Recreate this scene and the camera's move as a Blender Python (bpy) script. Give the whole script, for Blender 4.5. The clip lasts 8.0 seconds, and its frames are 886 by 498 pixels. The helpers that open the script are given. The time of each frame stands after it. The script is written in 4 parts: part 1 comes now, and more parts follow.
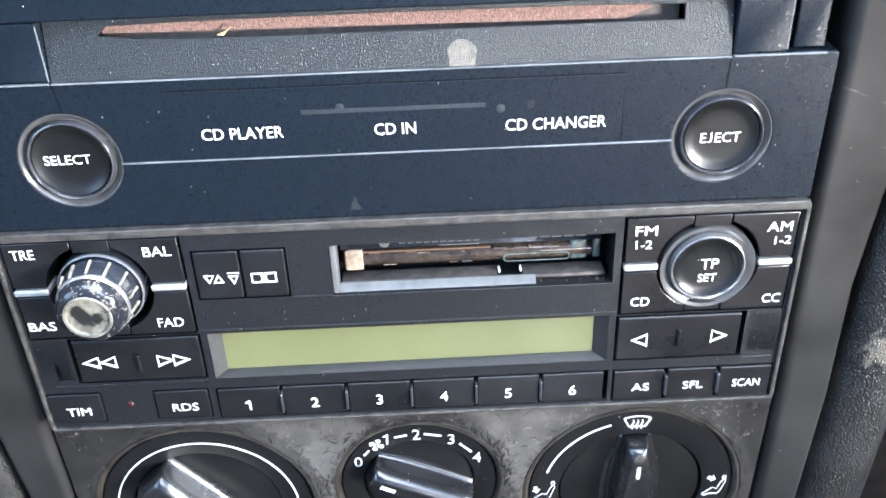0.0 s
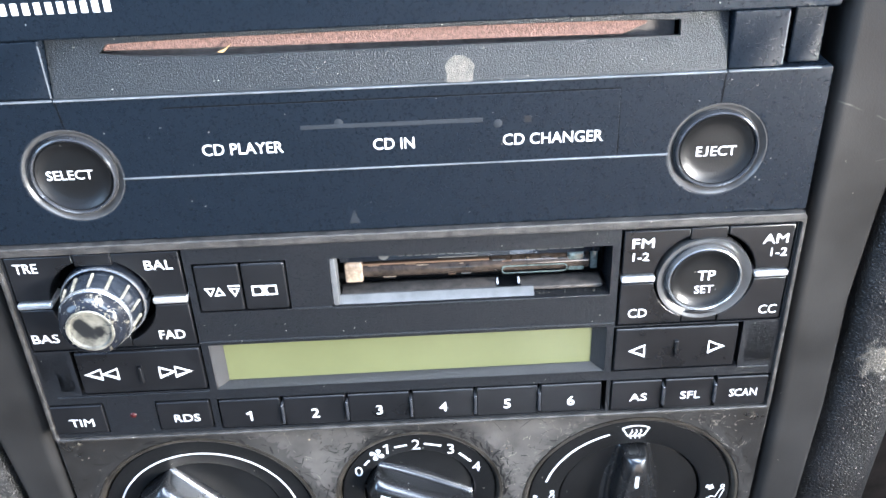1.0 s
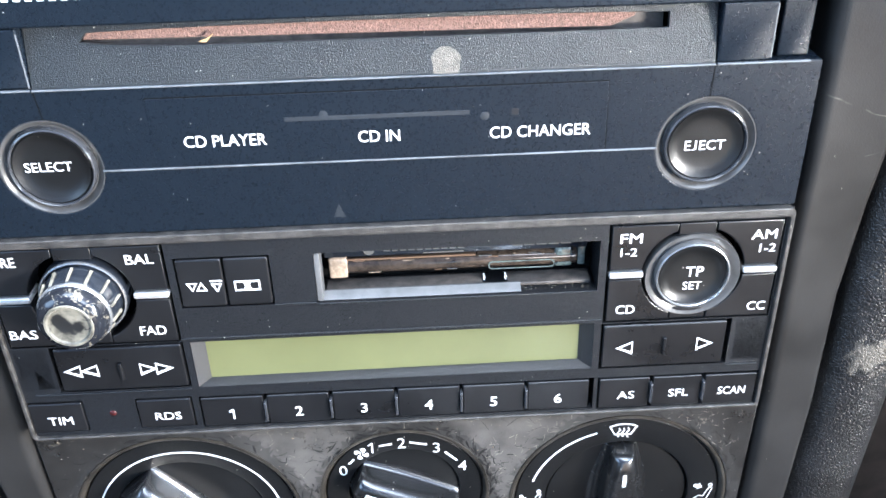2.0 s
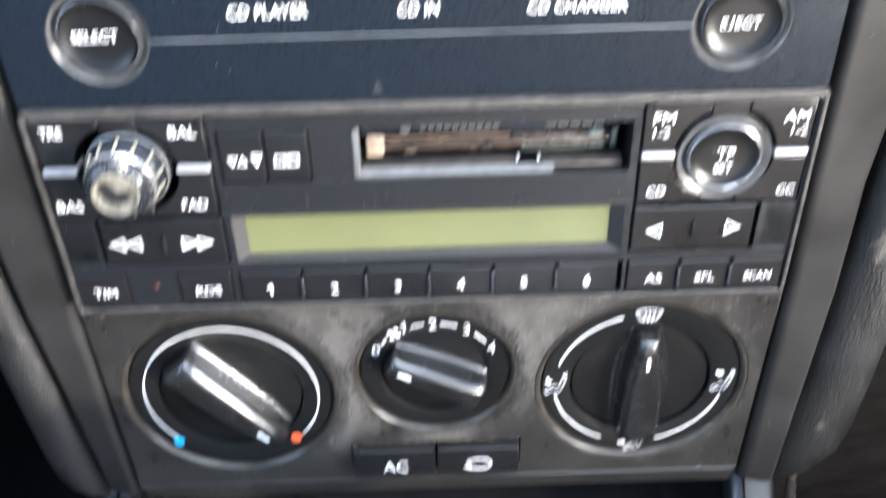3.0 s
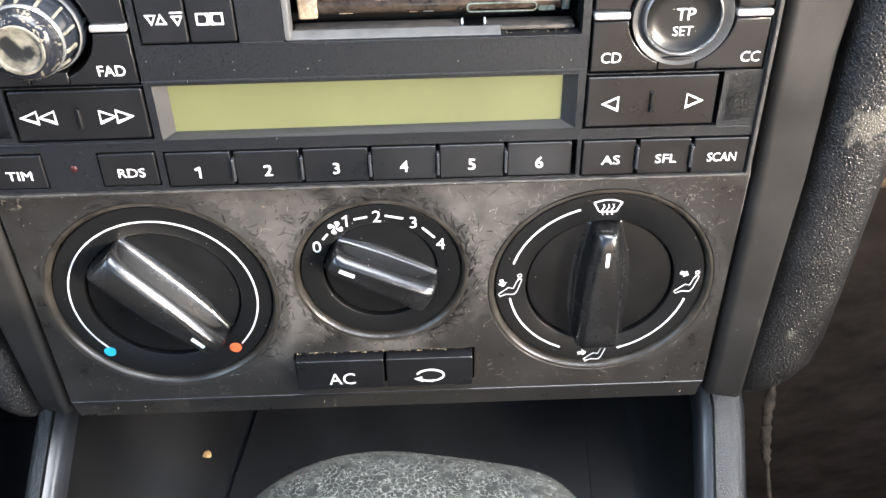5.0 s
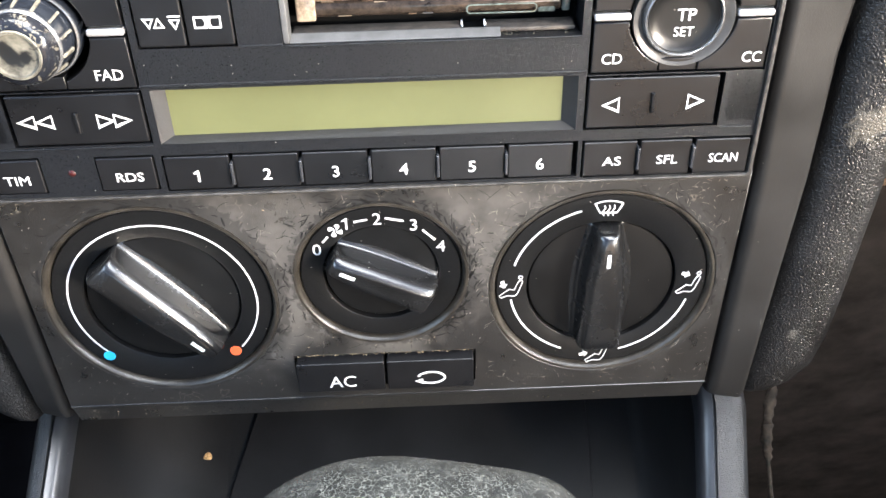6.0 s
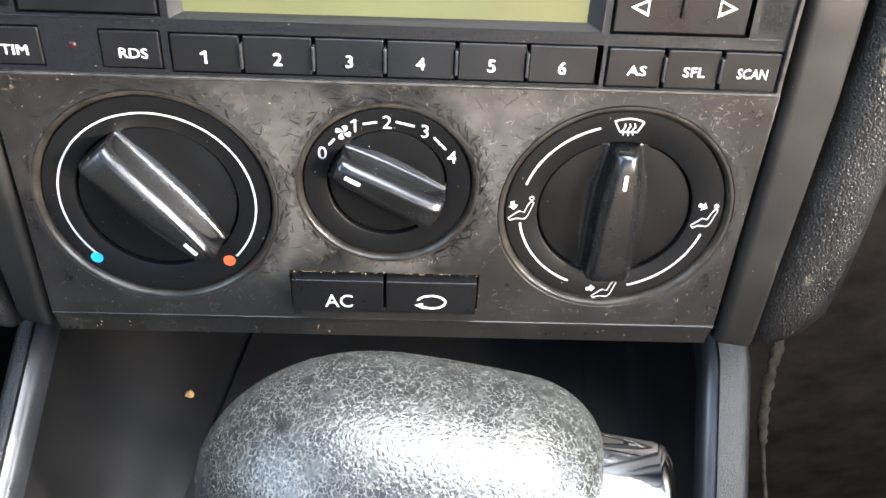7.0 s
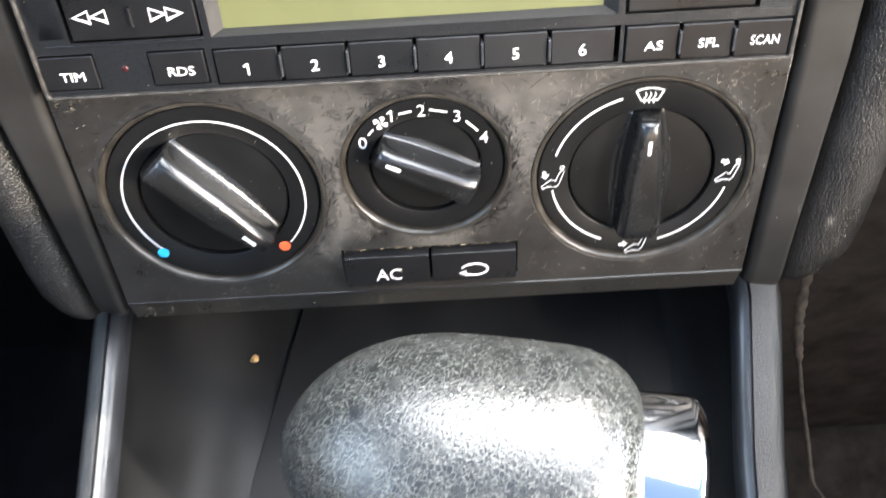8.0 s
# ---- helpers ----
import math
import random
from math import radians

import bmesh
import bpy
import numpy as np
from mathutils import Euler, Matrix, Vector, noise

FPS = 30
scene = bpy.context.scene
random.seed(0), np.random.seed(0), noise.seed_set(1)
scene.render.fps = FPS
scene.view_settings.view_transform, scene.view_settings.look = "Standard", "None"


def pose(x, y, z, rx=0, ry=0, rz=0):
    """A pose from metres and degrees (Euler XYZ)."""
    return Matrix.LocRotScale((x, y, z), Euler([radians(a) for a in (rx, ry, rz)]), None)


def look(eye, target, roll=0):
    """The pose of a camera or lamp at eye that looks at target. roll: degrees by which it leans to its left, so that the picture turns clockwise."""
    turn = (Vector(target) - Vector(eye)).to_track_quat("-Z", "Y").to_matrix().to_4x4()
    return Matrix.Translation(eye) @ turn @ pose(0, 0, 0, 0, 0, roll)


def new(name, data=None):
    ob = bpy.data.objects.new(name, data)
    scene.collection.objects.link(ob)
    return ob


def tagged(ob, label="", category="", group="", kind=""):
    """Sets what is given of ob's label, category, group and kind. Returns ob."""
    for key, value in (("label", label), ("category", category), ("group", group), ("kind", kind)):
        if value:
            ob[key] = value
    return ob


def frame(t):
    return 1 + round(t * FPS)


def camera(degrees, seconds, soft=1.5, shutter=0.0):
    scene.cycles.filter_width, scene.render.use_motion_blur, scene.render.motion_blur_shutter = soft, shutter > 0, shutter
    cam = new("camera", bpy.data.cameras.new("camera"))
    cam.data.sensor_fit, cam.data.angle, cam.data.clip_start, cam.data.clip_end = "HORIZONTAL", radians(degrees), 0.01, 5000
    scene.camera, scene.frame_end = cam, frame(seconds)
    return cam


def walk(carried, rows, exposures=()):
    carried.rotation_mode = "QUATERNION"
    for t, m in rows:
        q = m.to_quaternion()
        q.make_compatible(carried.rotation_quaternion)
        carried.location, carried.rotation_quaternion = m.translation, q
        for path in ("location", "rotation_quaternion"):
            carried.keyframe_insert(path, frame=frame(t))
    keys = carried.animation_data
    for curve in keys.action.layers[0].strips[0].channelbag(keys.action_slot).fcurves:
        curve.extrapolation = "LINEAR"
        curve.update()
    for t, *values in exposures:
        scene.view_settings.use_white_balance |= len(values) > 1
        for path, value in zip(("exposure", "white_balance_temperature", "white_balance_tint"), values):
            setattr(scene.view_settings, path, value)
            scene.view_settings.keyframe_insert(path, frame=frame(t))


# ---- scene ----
cam = camera(51.50, 8.0, soft=1.5, shutter=0.6)
PATH = [
    (0.0, pose(0.00557, -0.10423, 0.71736, 36.344, 0.799, -2.584)),
    (0.2, pose(0.00644, -0.10360, 0.72016, 35.608, 1.327, -2.725)),
    (0.5, pose(0.00615, -0.10287, 0.72354, 36.017, 1.567, -2.751)),
    (0.7, pose(0.00689, -0.10281, 0.72156, 36.561, 1.346, -2.497)),
    (1.0, pose(0.00666, -0.10350, 0.72036, 36.478, 1.026, -2.573)),
    (2.3, pose(0.00691, -0.10356, 0.71640, 36.774, 0.295, -3.110)),
    (2.5, pose(0.00668, -0.10328, 0.71767, 36.492, 0.851, -3.169)),
    (2.7, pose(0.00643, -0.10832, 0.71511, 34.932, 0.826, -3.154)),
    (2.8, pose(0.00748, -0.10801, 0.71816, 34.223, 1.387, -2.952)),
    (2.9, pose(0.00517, -0.11080, 0.71783, 33.162, 1.139, -2.325)),
    (3.0, pose(0.00262, -0.11711, 0.71313, 32.693, 0.795, -1.595)),
    (3.1, pose(-0.00022, -0.12142, 0.70962, 32.111, 0.249, -1.307)),
    (3.3, pose(0.00182, -0.12352, 0.70591, 32.486, -0.333, -2.157)),
    (3.5, pose(0.00771, -0.12490, 0.70230, 32.718, -0.641, -2.473)),
    (3.7, pose(0.01131, -0.13156, 0.68549, 32.787, -1.656, -2.421)),
    (4.0, pose(0.01289, -0.13384, 0.68365, 32.949, -1.766, -1.366)),
    (4.5, pose(0.01372, -0.13386, 0.68367, 33.011, -0.535, -1.492)),
    (4.7, pose(0.01309, -0.13324, 0.68387, 32.768, 0.012, -1.702)),
    (6.0, pose(0.01234, -0.13001, 0.68392, 32.180, 0.285, -2.408)),
    (6.2, pose(0.01224, -0.13082, 0.68295, 32.591, 0.163, -2.369)),
    (6.3, pose(0.01181, -0.13102, 0.68269, 32.772, -0.059, -2.411)),
    (6.5, pose(0.01120, -0.13067, 0.68245, 33.521, -0.449, -2.304)),
    (6.7, pose(0.01219, -0.13754, 0.67638, 35.027, -1.524, -0.848)),
    (6.8, pose(0.00753, -0.14588, 0.67649, 34.532, -1.577, 0.615)),
    (6.9, pose(0.00361, -0.14985, 0.66427, 34.181, -2.490, 0.568)),
    (7.0, pose(0.00746, -0.14743, 0.66064, 33.359, -2.274, 0.223)),
    (7.1, pose(0.00644, -0.14593, 0.66407, 32.905, -1.643, -0.355)),
    (7.3, pose(0.00613, -0.14434, 0.66938, 31.934, -0.342, -1.030)),
    (7.5, pose(0.00609, -0.14289, 0.67706, 31.079, 0.858, -1.610)),
    (7.7, pose(0.00553, -0.14197, 0.67846, 30.213, 0.865, -1.947)),
    (8.0, pose(0.00551, -0.14248, 0.68338, 28.025, 1.898, -2.626)),
]
walk(cam, PATH, exposures=[(0.0, 1.68, 5580, 8), (2.5, 1.64, 5580, 8), (3.0, 1.72, 5950, 9), (3.5, 1.70, 6250, 10), (4.4, 1.62, 6480, 10), (6.5, 1.62, 6500, 10), (8.0, 1.64, 6600, 10)])

# ---------------------------------------------------------------- light
SUN_FROM = Vector((0.38, 0.37, 0.85)).normalized()      # towards the sun
world = bpy.data.worlds.new("sky")
scene.world = world
world.use_nodes = True
wn = world.node_tree.nodes
sky = wn.new("ShaderNodeTexSky")
sky.sky_type, sky.sun_disc = "NISHITA", False
sky.sun_elevation = math.asin(SUN_FROM.z)
sky.sun_rotation = math.atan2(SUN_FROM.x, SUN_FROM.y)
world.node_tree.links.new(sky.outputs[0], wn["Background"].inputs[0])
wn["Background"].inputs[1].default_value = 0.15
sun = new("sun", bpy.data.lights.new("sun", "SUN"))
sun.data.energy, sun.data.angle, sun.data.color = 5.0, radians(0.6), (1.0, 0.94, 0.85)
sun.matrix_world = look(SUN_FROM * 3, (0, 0, 0))


def window_light(name, eye, target, sx, sy, watts, color):
    """The sky's light through a window opening."""
    lamp = new(name, bpy.data.lights.new(name, "AREA"))
    lamp.data.shape, lamp.data.size, lamp.data.size_y = "RECTANGLE", sx, sy
    lamp.data.energy, lamp.data.color = watts, color
    lamp.matrix_world = look(eye, target)


window_light("side_window_light", (0.95, -0.25, 0.905), (0, -0.10, 0.5), 0.7, 0.24, 13.0, (0.93, 0.96, 1.0))
window_light("side_window_glare", (0.95, -0.67, 0.865), (0.03, 0, 0.5), 0.30, 0.06, 26.0, (1.0, 0.86, 0.70))
window_light("rear_side_window_light", (0.74, -1.15, 0.90), (0.05, 0, 0.55), 0.45, 0.24, 2.4, (1.0, 0.93, 0.84))
window_light("rear_window_light", (0.10, -1.36, 0.80), (0, 0, 0.6), 1.25, 0.46, 0.65, (0.46, 0.77, 1.0))
window_light("far_window_light", (-0.73, -0.25, 1.0), (0, -0.15, 0.6), 0.7, 0.40, 2.2, (0.66, 0.83, 1.0))
window_light("windscreen_light", (0.12, 0.02, 1.19), (0, -0.10, 0.55), 1.1, 0.34, 6.0, (0.93, 0.97, 1.0))

# ---------------------------------------------------------------- plan
# The dashboard face is laid out in its own plane: x across, y up the face,
# z out of it, in units of 10.6 mm. It leans back by 22 degrees.
U, TILT, BASE = 0.0106, 22.0, 0.5
FACE = pose(0, 0, BASE, 90 - TILT) @ Matrix.Scale(U, 4)
LEVEL = pose(0, 0, BASE) @ Matrix.Scale(U, 4)            # same units, level


# ---------------------------------------------------------------- materials
def mat(name, color, rough=0.5, metal=0.0, grain=0.0, grain_size=900.0, mottle=0.0, mottle_size=60.0,
        specks=0.0, coat=0.0, ior=1.5, rough_var=0.0):
    m = bpy.data.materials.new(name)
    m.use_nodes = True
    nt = m.node_tree
    N, L = nt.nodes, nt.links
    b = N["Principled BSDF"]
    b.inputs["Base Color"].default_value = (*color, 1)
    b.inputs["Roughness"].default_value = rough
    b.inputs["Metallic"].default_value = metal
    b.inputs["IOR"].default_value = ior
    b.inputs["Coat Weight"].default_value = coat
    tc = N.new("ShaderNodeTexCoord")
    if grain:
        n = N.new("ShaderNodeTexNoise")
        n.inputs["Scale"].default_value, n.inputs["Detail"].default_value = grain_size, 3
        L.new(tc.outputs["Object"], n.inputs["Vector"])
        bump = N.new("ShaderNodeBump")
        bump.inputs["Strength"].default_value, bump.inputs["Distance"].default_value = grain, 0.0003
        L.new(n.outputs["Fac"], bump.inputs["Height"])
        L.new(bump.outputs["Normal"], b.inputs["Normal"])
    last = None
    if mottle:
        n = N.new("ShaderNodeTexNoise")
        n.inputs["Scale"].default_value, n.inputs["Detail"].default_value, n.inputs["Roughness"].default_value = mottle_size, 6, 0.65
        L.new(tc.outputs["Object"], n.inputs["Vector"])
        r = N.new("ShaderNodeMapRange")
        r.inputs["From Min"].default_value, r.inputs["From Max"].default_value = 0.3, 0.7
        r.inputs["To Min"].default_value, r.inputs["To Max"].default_value = 1 - mottle, 1 + mottle
        L.new(n.outputs["Fac"], r.inputs["Value"])
        mix = N.new("ShaderNodeVectorMath")
        mix.operation = "SCALE"
        mix.inputs[0].default_value = color
        L.new(r.outputs[0], mix.inputs["Scale"])
        last = mix.outputs[0]
        L.new(last, b.inputs["Base Color"])
        if rough_var:
            r2 = N.new("ShaderNodeMapRange")
            r2.inputs["From Min"].default_value, r2.inputs["From Max"].default_value = 0.3, 0.7
            r2.inputs["To Min"].default_value, r2.inputs["To Max"].default_value = rough - rough_var, rough + rough_var
            L.new(n.outputs["Fac"], r2.inputs["Value"])
            L.new(r2.outputs[0], b.inputs["Roughness"])
    if specks:
        v = N.new("ShaderNodeTexVoronoi")
        v.inputs["Scale"].default_value = 1100
        L.new(tc.outputs["Object"], v.inputs["Vector"])
        w = N.new("ShaderNodeTexNoise")
        w.inputs["Scale"].default_value = 70
        L.new(tc.outputs["Object"], w.inputs["Vector"])
        sep = N.new("ShaderNodeSeparateColor")
        L.new(v.outputs["Color"], sep.inputs[0])
        few = N.new("ShaderNodeMath")
        few.operation = "LESS_THAN"
        few.inputs[1].default_value = specks * 0.25
        L.new(sep.outputs[0], few.inputs[0])
        near = N.new("ShaderNodeMath")
        near.operation = "LESS_THAN"
        near.inputs[1].default_value = 0.13
        L.new(v.outputs["Distance"], near.inputs[0])
        both = N.new("ShaderNodeMath")
        both.operation = "MULTIPLY"
        L.new(few.outputs[0], both.inputs[0])
        L.new(near.outputs[0], both.inputs[1])
        mx = N.new("ShaderNodeMix")
        mx.data_type = "RGBA"
        L.new(both.outputs[0], mx.inputs["Factor"])
        if last:
            L.new(last, mx.inputs["A"])
        else:
            mx.inputs["A"].default_value = (*color, 1)
        mx.inputs["B"].default_value = (0.45, 0.42, 0.36, 1)
        L.new(mx.outputs["Result"], b.inputs["Base Color"])
    return m


CD_BLACK = mat("black satin plastic", (0.0045, 0.0070, 0.0110), 0.29, grain=0.30, grain_size=4200, mottle=0.2, mottle_size=1300, specks=0.05, rough_var=0.05, ior=1.31)
RADIO_BLACK = mat("grained radio plastic", (0.0070, 0.0075, 0.0088), 0.32, grain=0.55, grain_size=4200, mottle=0.9, mottle_size=3000, specks=0.22, rough_var=0.08, ior=1.40)
BUTTON = mat("smooth black button plastic", (0.0055, 0.0055, 0.0062), 0.32, grain=0.08, grain_size=2500, mottle=0.3, rough_var=0.08)
VOID = mat("black gap", (0.004, 0.004, 0.004), 0.9, ior=1.1)
WHITE = mat("white print", (0.66, 0.66, 0.645), 0.6, mottle=0.1, mottle_size=400)
SILVER = mat("satin silver paint", (0.62, 0.61, 0.6), 0.3, 0.7, mottle=0.15, mottle_size=300)
CHROME = mat("chrome", (0.82, 0.83, 0.85), 0.07, 1.0)
SHELF = mat("coarse grey slot shelf", (0.0105, 0.012, 0.013), 0.30, grain=0.8, grain_size=3600, mottle=0.8, mottle_size=3600, specks=0.15, ior=1.42)
FELT = mat("copper brown felt", (0.13, 0.075, 0.058), 0.95, grain=1.0, grain_size=2500, mottle=0.5, mottle_size=1200)
LCD = mat("green liquid crystal glass", (0.104, 0.108, 0.049), 0.30, mottle=0.10, mottle_size=25)
PANEL = mat("worn grey brown soft plastic", (0.0145, 0.0135, 0.0125), 0.33, grain=0.20, grain_size=2400, mottle=0.3, mottle_size=90, specks=0.12, rough_var=0.09, ior=1.6)
DIAL = mat("black dial plastic", (0.0060, 0.0060, 0.0062), 0.40, grain=0.2, grain_size=3000, mottle=0.3, mottle_size=1500, specks=0.08, ior=1.33)
KNOB = mat("satin black knob", (0.006, 0.006, 0.0062), 0.25, grain=0.06, grain_size=2500, mottle=0.3, specks=0.08, rough_var=0.06, ior=1.8)
TRIM = mat("warm grey trim plastic", (0.0180, 0.0170, 0.0160), 0.34, grain=0.12, grain_size=2500, mottle=0.3, mottle_size=40, specks=0.03, rough_var=0.05, ior=1.43)
PAD = mat("grained black pad", (0.0075, 0.0072, 0.0070), 0.42, grain=0.6, grain_size=1300, mottle=0.6, mottle_size=60, rough_var=0.10)
TRAY = mat("dark tray plastic", (0.0088, 0.0088, 0.0092), 0.42, grain=0.15, grain_size=1200, mottle=0.3, mottle_size=30, rough_var=0.06, ior=1.30)
RAIL_INNER = mat("smooth blue grey rail plastic", (0.020, 0.022, 0.026), 0.32, grain=0.05, grain_size=1400, mottle=0.3, mottle_size=120, specks=0.03, rough_var=0.05, ior=1.7)
RAIL = mat("grey rail plastic", (0.008, 0.0088, 0.010), 0.42, grain=0.3, grain_size=1400, mottle=0.3, rough_var=0.06)
LEATHER = mat("cracked black leather", (0.014, 0.0155, 0.016), 0.25, grain=0.12, grain_size=1600, mottle=0.4, mottle_size=200, rough_var=0.05, ior=1.7)
CARPET = mat("dark brown carpet", (0.025, 0.0205, 0.0175), 0.95, grain=0.5, grain_size=2500, mottle=0.5, mottle_size=45, ior=1.12)
# cloths of the unseen seats, coloured for what the controls reflect
REFLECTOR_CLOTH = mat("warm beige cloth", (0.56, 0.41, 0.29), 0.9, mottle=0.15)
COVER = mat("black cloth", (0.05, 0.048, 0.046), 0.9, mottle=0.2)
DOOR = mat("dark door lining", (0.03, 0.03, 0.031), 0.7, mottle=0.2)
SHELL = mat("grey cabin lining", (0.25, 0.25, 0.25), 0.8, mottle=0.1)
RED_P = mat("red print", (0.85, 0.12, 0.04), 0.5)
BLUE_P = mat("blue print", (0.02, 0.42, 0.75), 0.5)
LED_M = mat("dark red lens", (0.035, 0.004, 0.004), 0.4)
GLASS_DIRTY = mat("dirty clear plastic", (0.26, 0.20, 0.145), 0.15, mottle=0.7, mottle_size=400, coat=1.0)
CRUMB = mat("tan crumb", (0.34, 0.21, 0.09), 0.9, mottle=0.3, mottle_size=800)
SILL = mat("light grey plastic edge", (0.075, 0.075, 0.075), 0.4, mottle=0.3, mottle_size=200)
DUST_RIM = mat("dusty grained plastic", (0.030, 0.027, 0.024), 0.42, grain=0.7, grain_size=4200, mottle=0.9, mottle_size=400, specks=0.1)
DUST = mat("tan dust", (0.16, 0.125, 0.085), 0.95, grain=1.0, grain_size=1800, mottle=0.8, mottle_size=500)
TAN = mat("tan board", (0.14, 0.09, 0.05), 0.8, mottle=0.4, mottle_size=80)
FRAY = mat("frayed tan carpet edge", (0.024, 0.017, 0.011), 0.95, grain=1.0, grain_size=600, mottle=1.0, mottle_size=220)
MARK = mat("pale worn mark", (0.085, 0.075, 0.06), 0.5, mottle=0.5, mottle_size=700, grain=0.8, grain_size=4500)
FADED = mat("faded print", (0.010, 0.0125, 0.016), 0.5, mottle=0.4, mottle_size=300)
BEZEL = mat("dusty grey bezel", (0.018, 0.0172, 0.0168), 0.42, grain=0.8, grain_size=4200, mottle=0.5, mottle_size=3000)
CD_HIGHLIGHT = mat("painted edge highlight", (0.10, 0.105, 0.11), 0.35, mottle=0.5, mottle_size=120)
# near black for the unlit left footwell: its shade is in the colour
SHADE_BLACK = mat("near-black footwell shade", (0.004, 0.004, 0.005), 0.9, ior=1.1, mottle=0.4)
GLOSS = mat("glossy black plastic", (0.01, 0.012, 0.016), 0.12, mottle=0.3, mottle_size=200)
GLASS_GREY = mat("cloudy clear plastic", (0.07, 0.09, 0.085), 0.15, mottle=0.7, mottle_size=500, coat=1.0)
COPPER = mat("copper edge", (0.22, 0.14, 0.09), 0.3, 0.6)
DUSTY = mat("dusty brown plastic", (0.05, 0.042, 0.036), 0.7, mottle=0.6, mottle_size=400, specks=0.2)
DUSTY_LIGHT = mat("grey lint", (0.055, 0.05, 0.038), 0.9, mottle=0.3)
RIM = mat("worn silver rim", (0.35, 0.35, 0.35), 0.25, 0.8, mottle=0.2, mottle_size=300)
EDGE = mat("worn dusty edge", (0.026, 0.0225, 0.018), 0.30, grain=0.4, grain_size=1500, mottle=0.8, mottle_size=120)
RING = mat("dark ring", (0.048, 0.047, 0.046), 0.30, mottle=0.3, mottle_size=300)
CAP_RIM = mat("glossy black rim", (0.030, 0.031, 0.034), 0.16, mottle=0.3, mottle_size=300, ior=1.6)
TUBE = mat("clear brown plastic tube", (0.045, 0.034, 0.026), 0.10, 0.3, mottle=0.7, mottle_size=500)
PRINT = mat("grey print", (0.07, 0.068, 0.062), 0.5, mottle=0.2, mottle_size=500)
DISC = mat("satin black knob disc", (0.0055, 0.0055, 0.0056), 0.33, grain=0.1, grain_size=2500, mottle=0.3, specks=0.08, rough_var=0.06, ior=1.42)
SCUFF = mat("dark scuffed plastic", (0.006, 0.0055, 0.005), 0.48, mottle=0.4, mottle_size=300)
SCRATCH = mat("pale scratch", (0.23, 0.21, 0.175), 0.5, mottle=0.6, mottle_size=300)
WORN_GLOSS = mat("glossy black plastic worn to beige", (0.010, 0.011, 0.014), 0.14, mottle=0.3, mottle_size=200)
WORN = mat("worn beige knob face", (0.13, 0.12, 0.095), 0.32, mottle=0.8, mottle_size=260)


def lines(m, scale, width, color, mask_size, mask_from, warp=0.004, bump=0.0, amount=1.0):
    """Lays a broken web of thin lines over a material: scratches, or the creases of leather."""
    nt = m.node_tree
    N, L = nt.nodes, nt.links
    b = N["Principled BSDF"]
    tc = N.new("ShaderNodeTexCoord")
    nz = N.new("ShaderNodeTexNoise")
    nz.inputs["Scale"].default_value, nz.inputs["Detail"].default_value = scale * 0.7, 3
    L.new(tc.outputs["Object"], nz.inputs["Vector"])
    off = N.new("ShaderNodeVectorMath")
    off.operation = "MULTIPLY_ADD"
    off.inputs[1].default_value = (warp,) * 3
    L.new(nz.outputs["Color"], off.inputs[0])
    L.new(tc.outputs["Object"], off.inputs[2])
    v = N.new("ShaderNodeTexVoronoi")
    v.feature = "DISTANCE_TO_EDGE"
    v.inputs["Scale"].default_value = scale
    L.new(off.outputs[0], v.inputs["Vector"])
    r = N.new("ShaderNodeMapRange")
    r.inputs["From Min"].default_value, r.inputs["From Max"].default_value = width, width * 0.3
    L.new(v.outputs["Distance"], r.inputs["Value"])
    mk = N.new("ShaderNodeTexNoise")
    mk.inputs["Scale"].default_value, mk.inputs["Detail"].default_value = mask_size, 4
    L.new(tc.outputs["Object"], mk.inputs["Vector"])
    rm = N.new("ShaderNodeMapRange")
    rm.inputs["From Min"].default_value, rm.inputs["From Max"].default_value = mask_from, mask_from + 0.08
    rm.inputs["To Max"].default_value = amount
    L.new(mk.outputs["Fac"], rm.inputs["Value"])
    f = N.new("ShaderNodeMath")
    f.operation = "MULTIPLY"
    L.new(r.outputs[0], f.inputs[0])
    L.new(rm.outputs[0], f.inputs[1])
    mx = N.new("ShaderNodeMix")
    mx.data_type = "RGBA"
    L.new(f.outputs[0], mx.inputs["Factor"])
    src = b.inputs["Base Color"]
    if src.is_linked:
        L.new(src.links[0].from_socket, mx.inputs["A"])
    else:
        mx.inputs["A"].default_value = src.default_value
    mx.inputs["B"].default_value = (*color, 1)
    L.new(mx.outputs["Result"], b.inputs["Base Color"])
    if bump:
        bp = N.new("ShaderNodeBump")
        bp.inputs["Strength"].default_value, bp.inputs["Distance"].default_value = bump, 0.0006
        bp.invert = True
        L.new(f.outputs[0], bp.inputs["Height"])
        if b.inputs["Normal"].is_linked:
            L.new(b.inputs["Normal"].links[0].from_socket, bp.inputs["Normal"])
        L.new(bp.outputs["Normal"], b.inputs["Normal"])


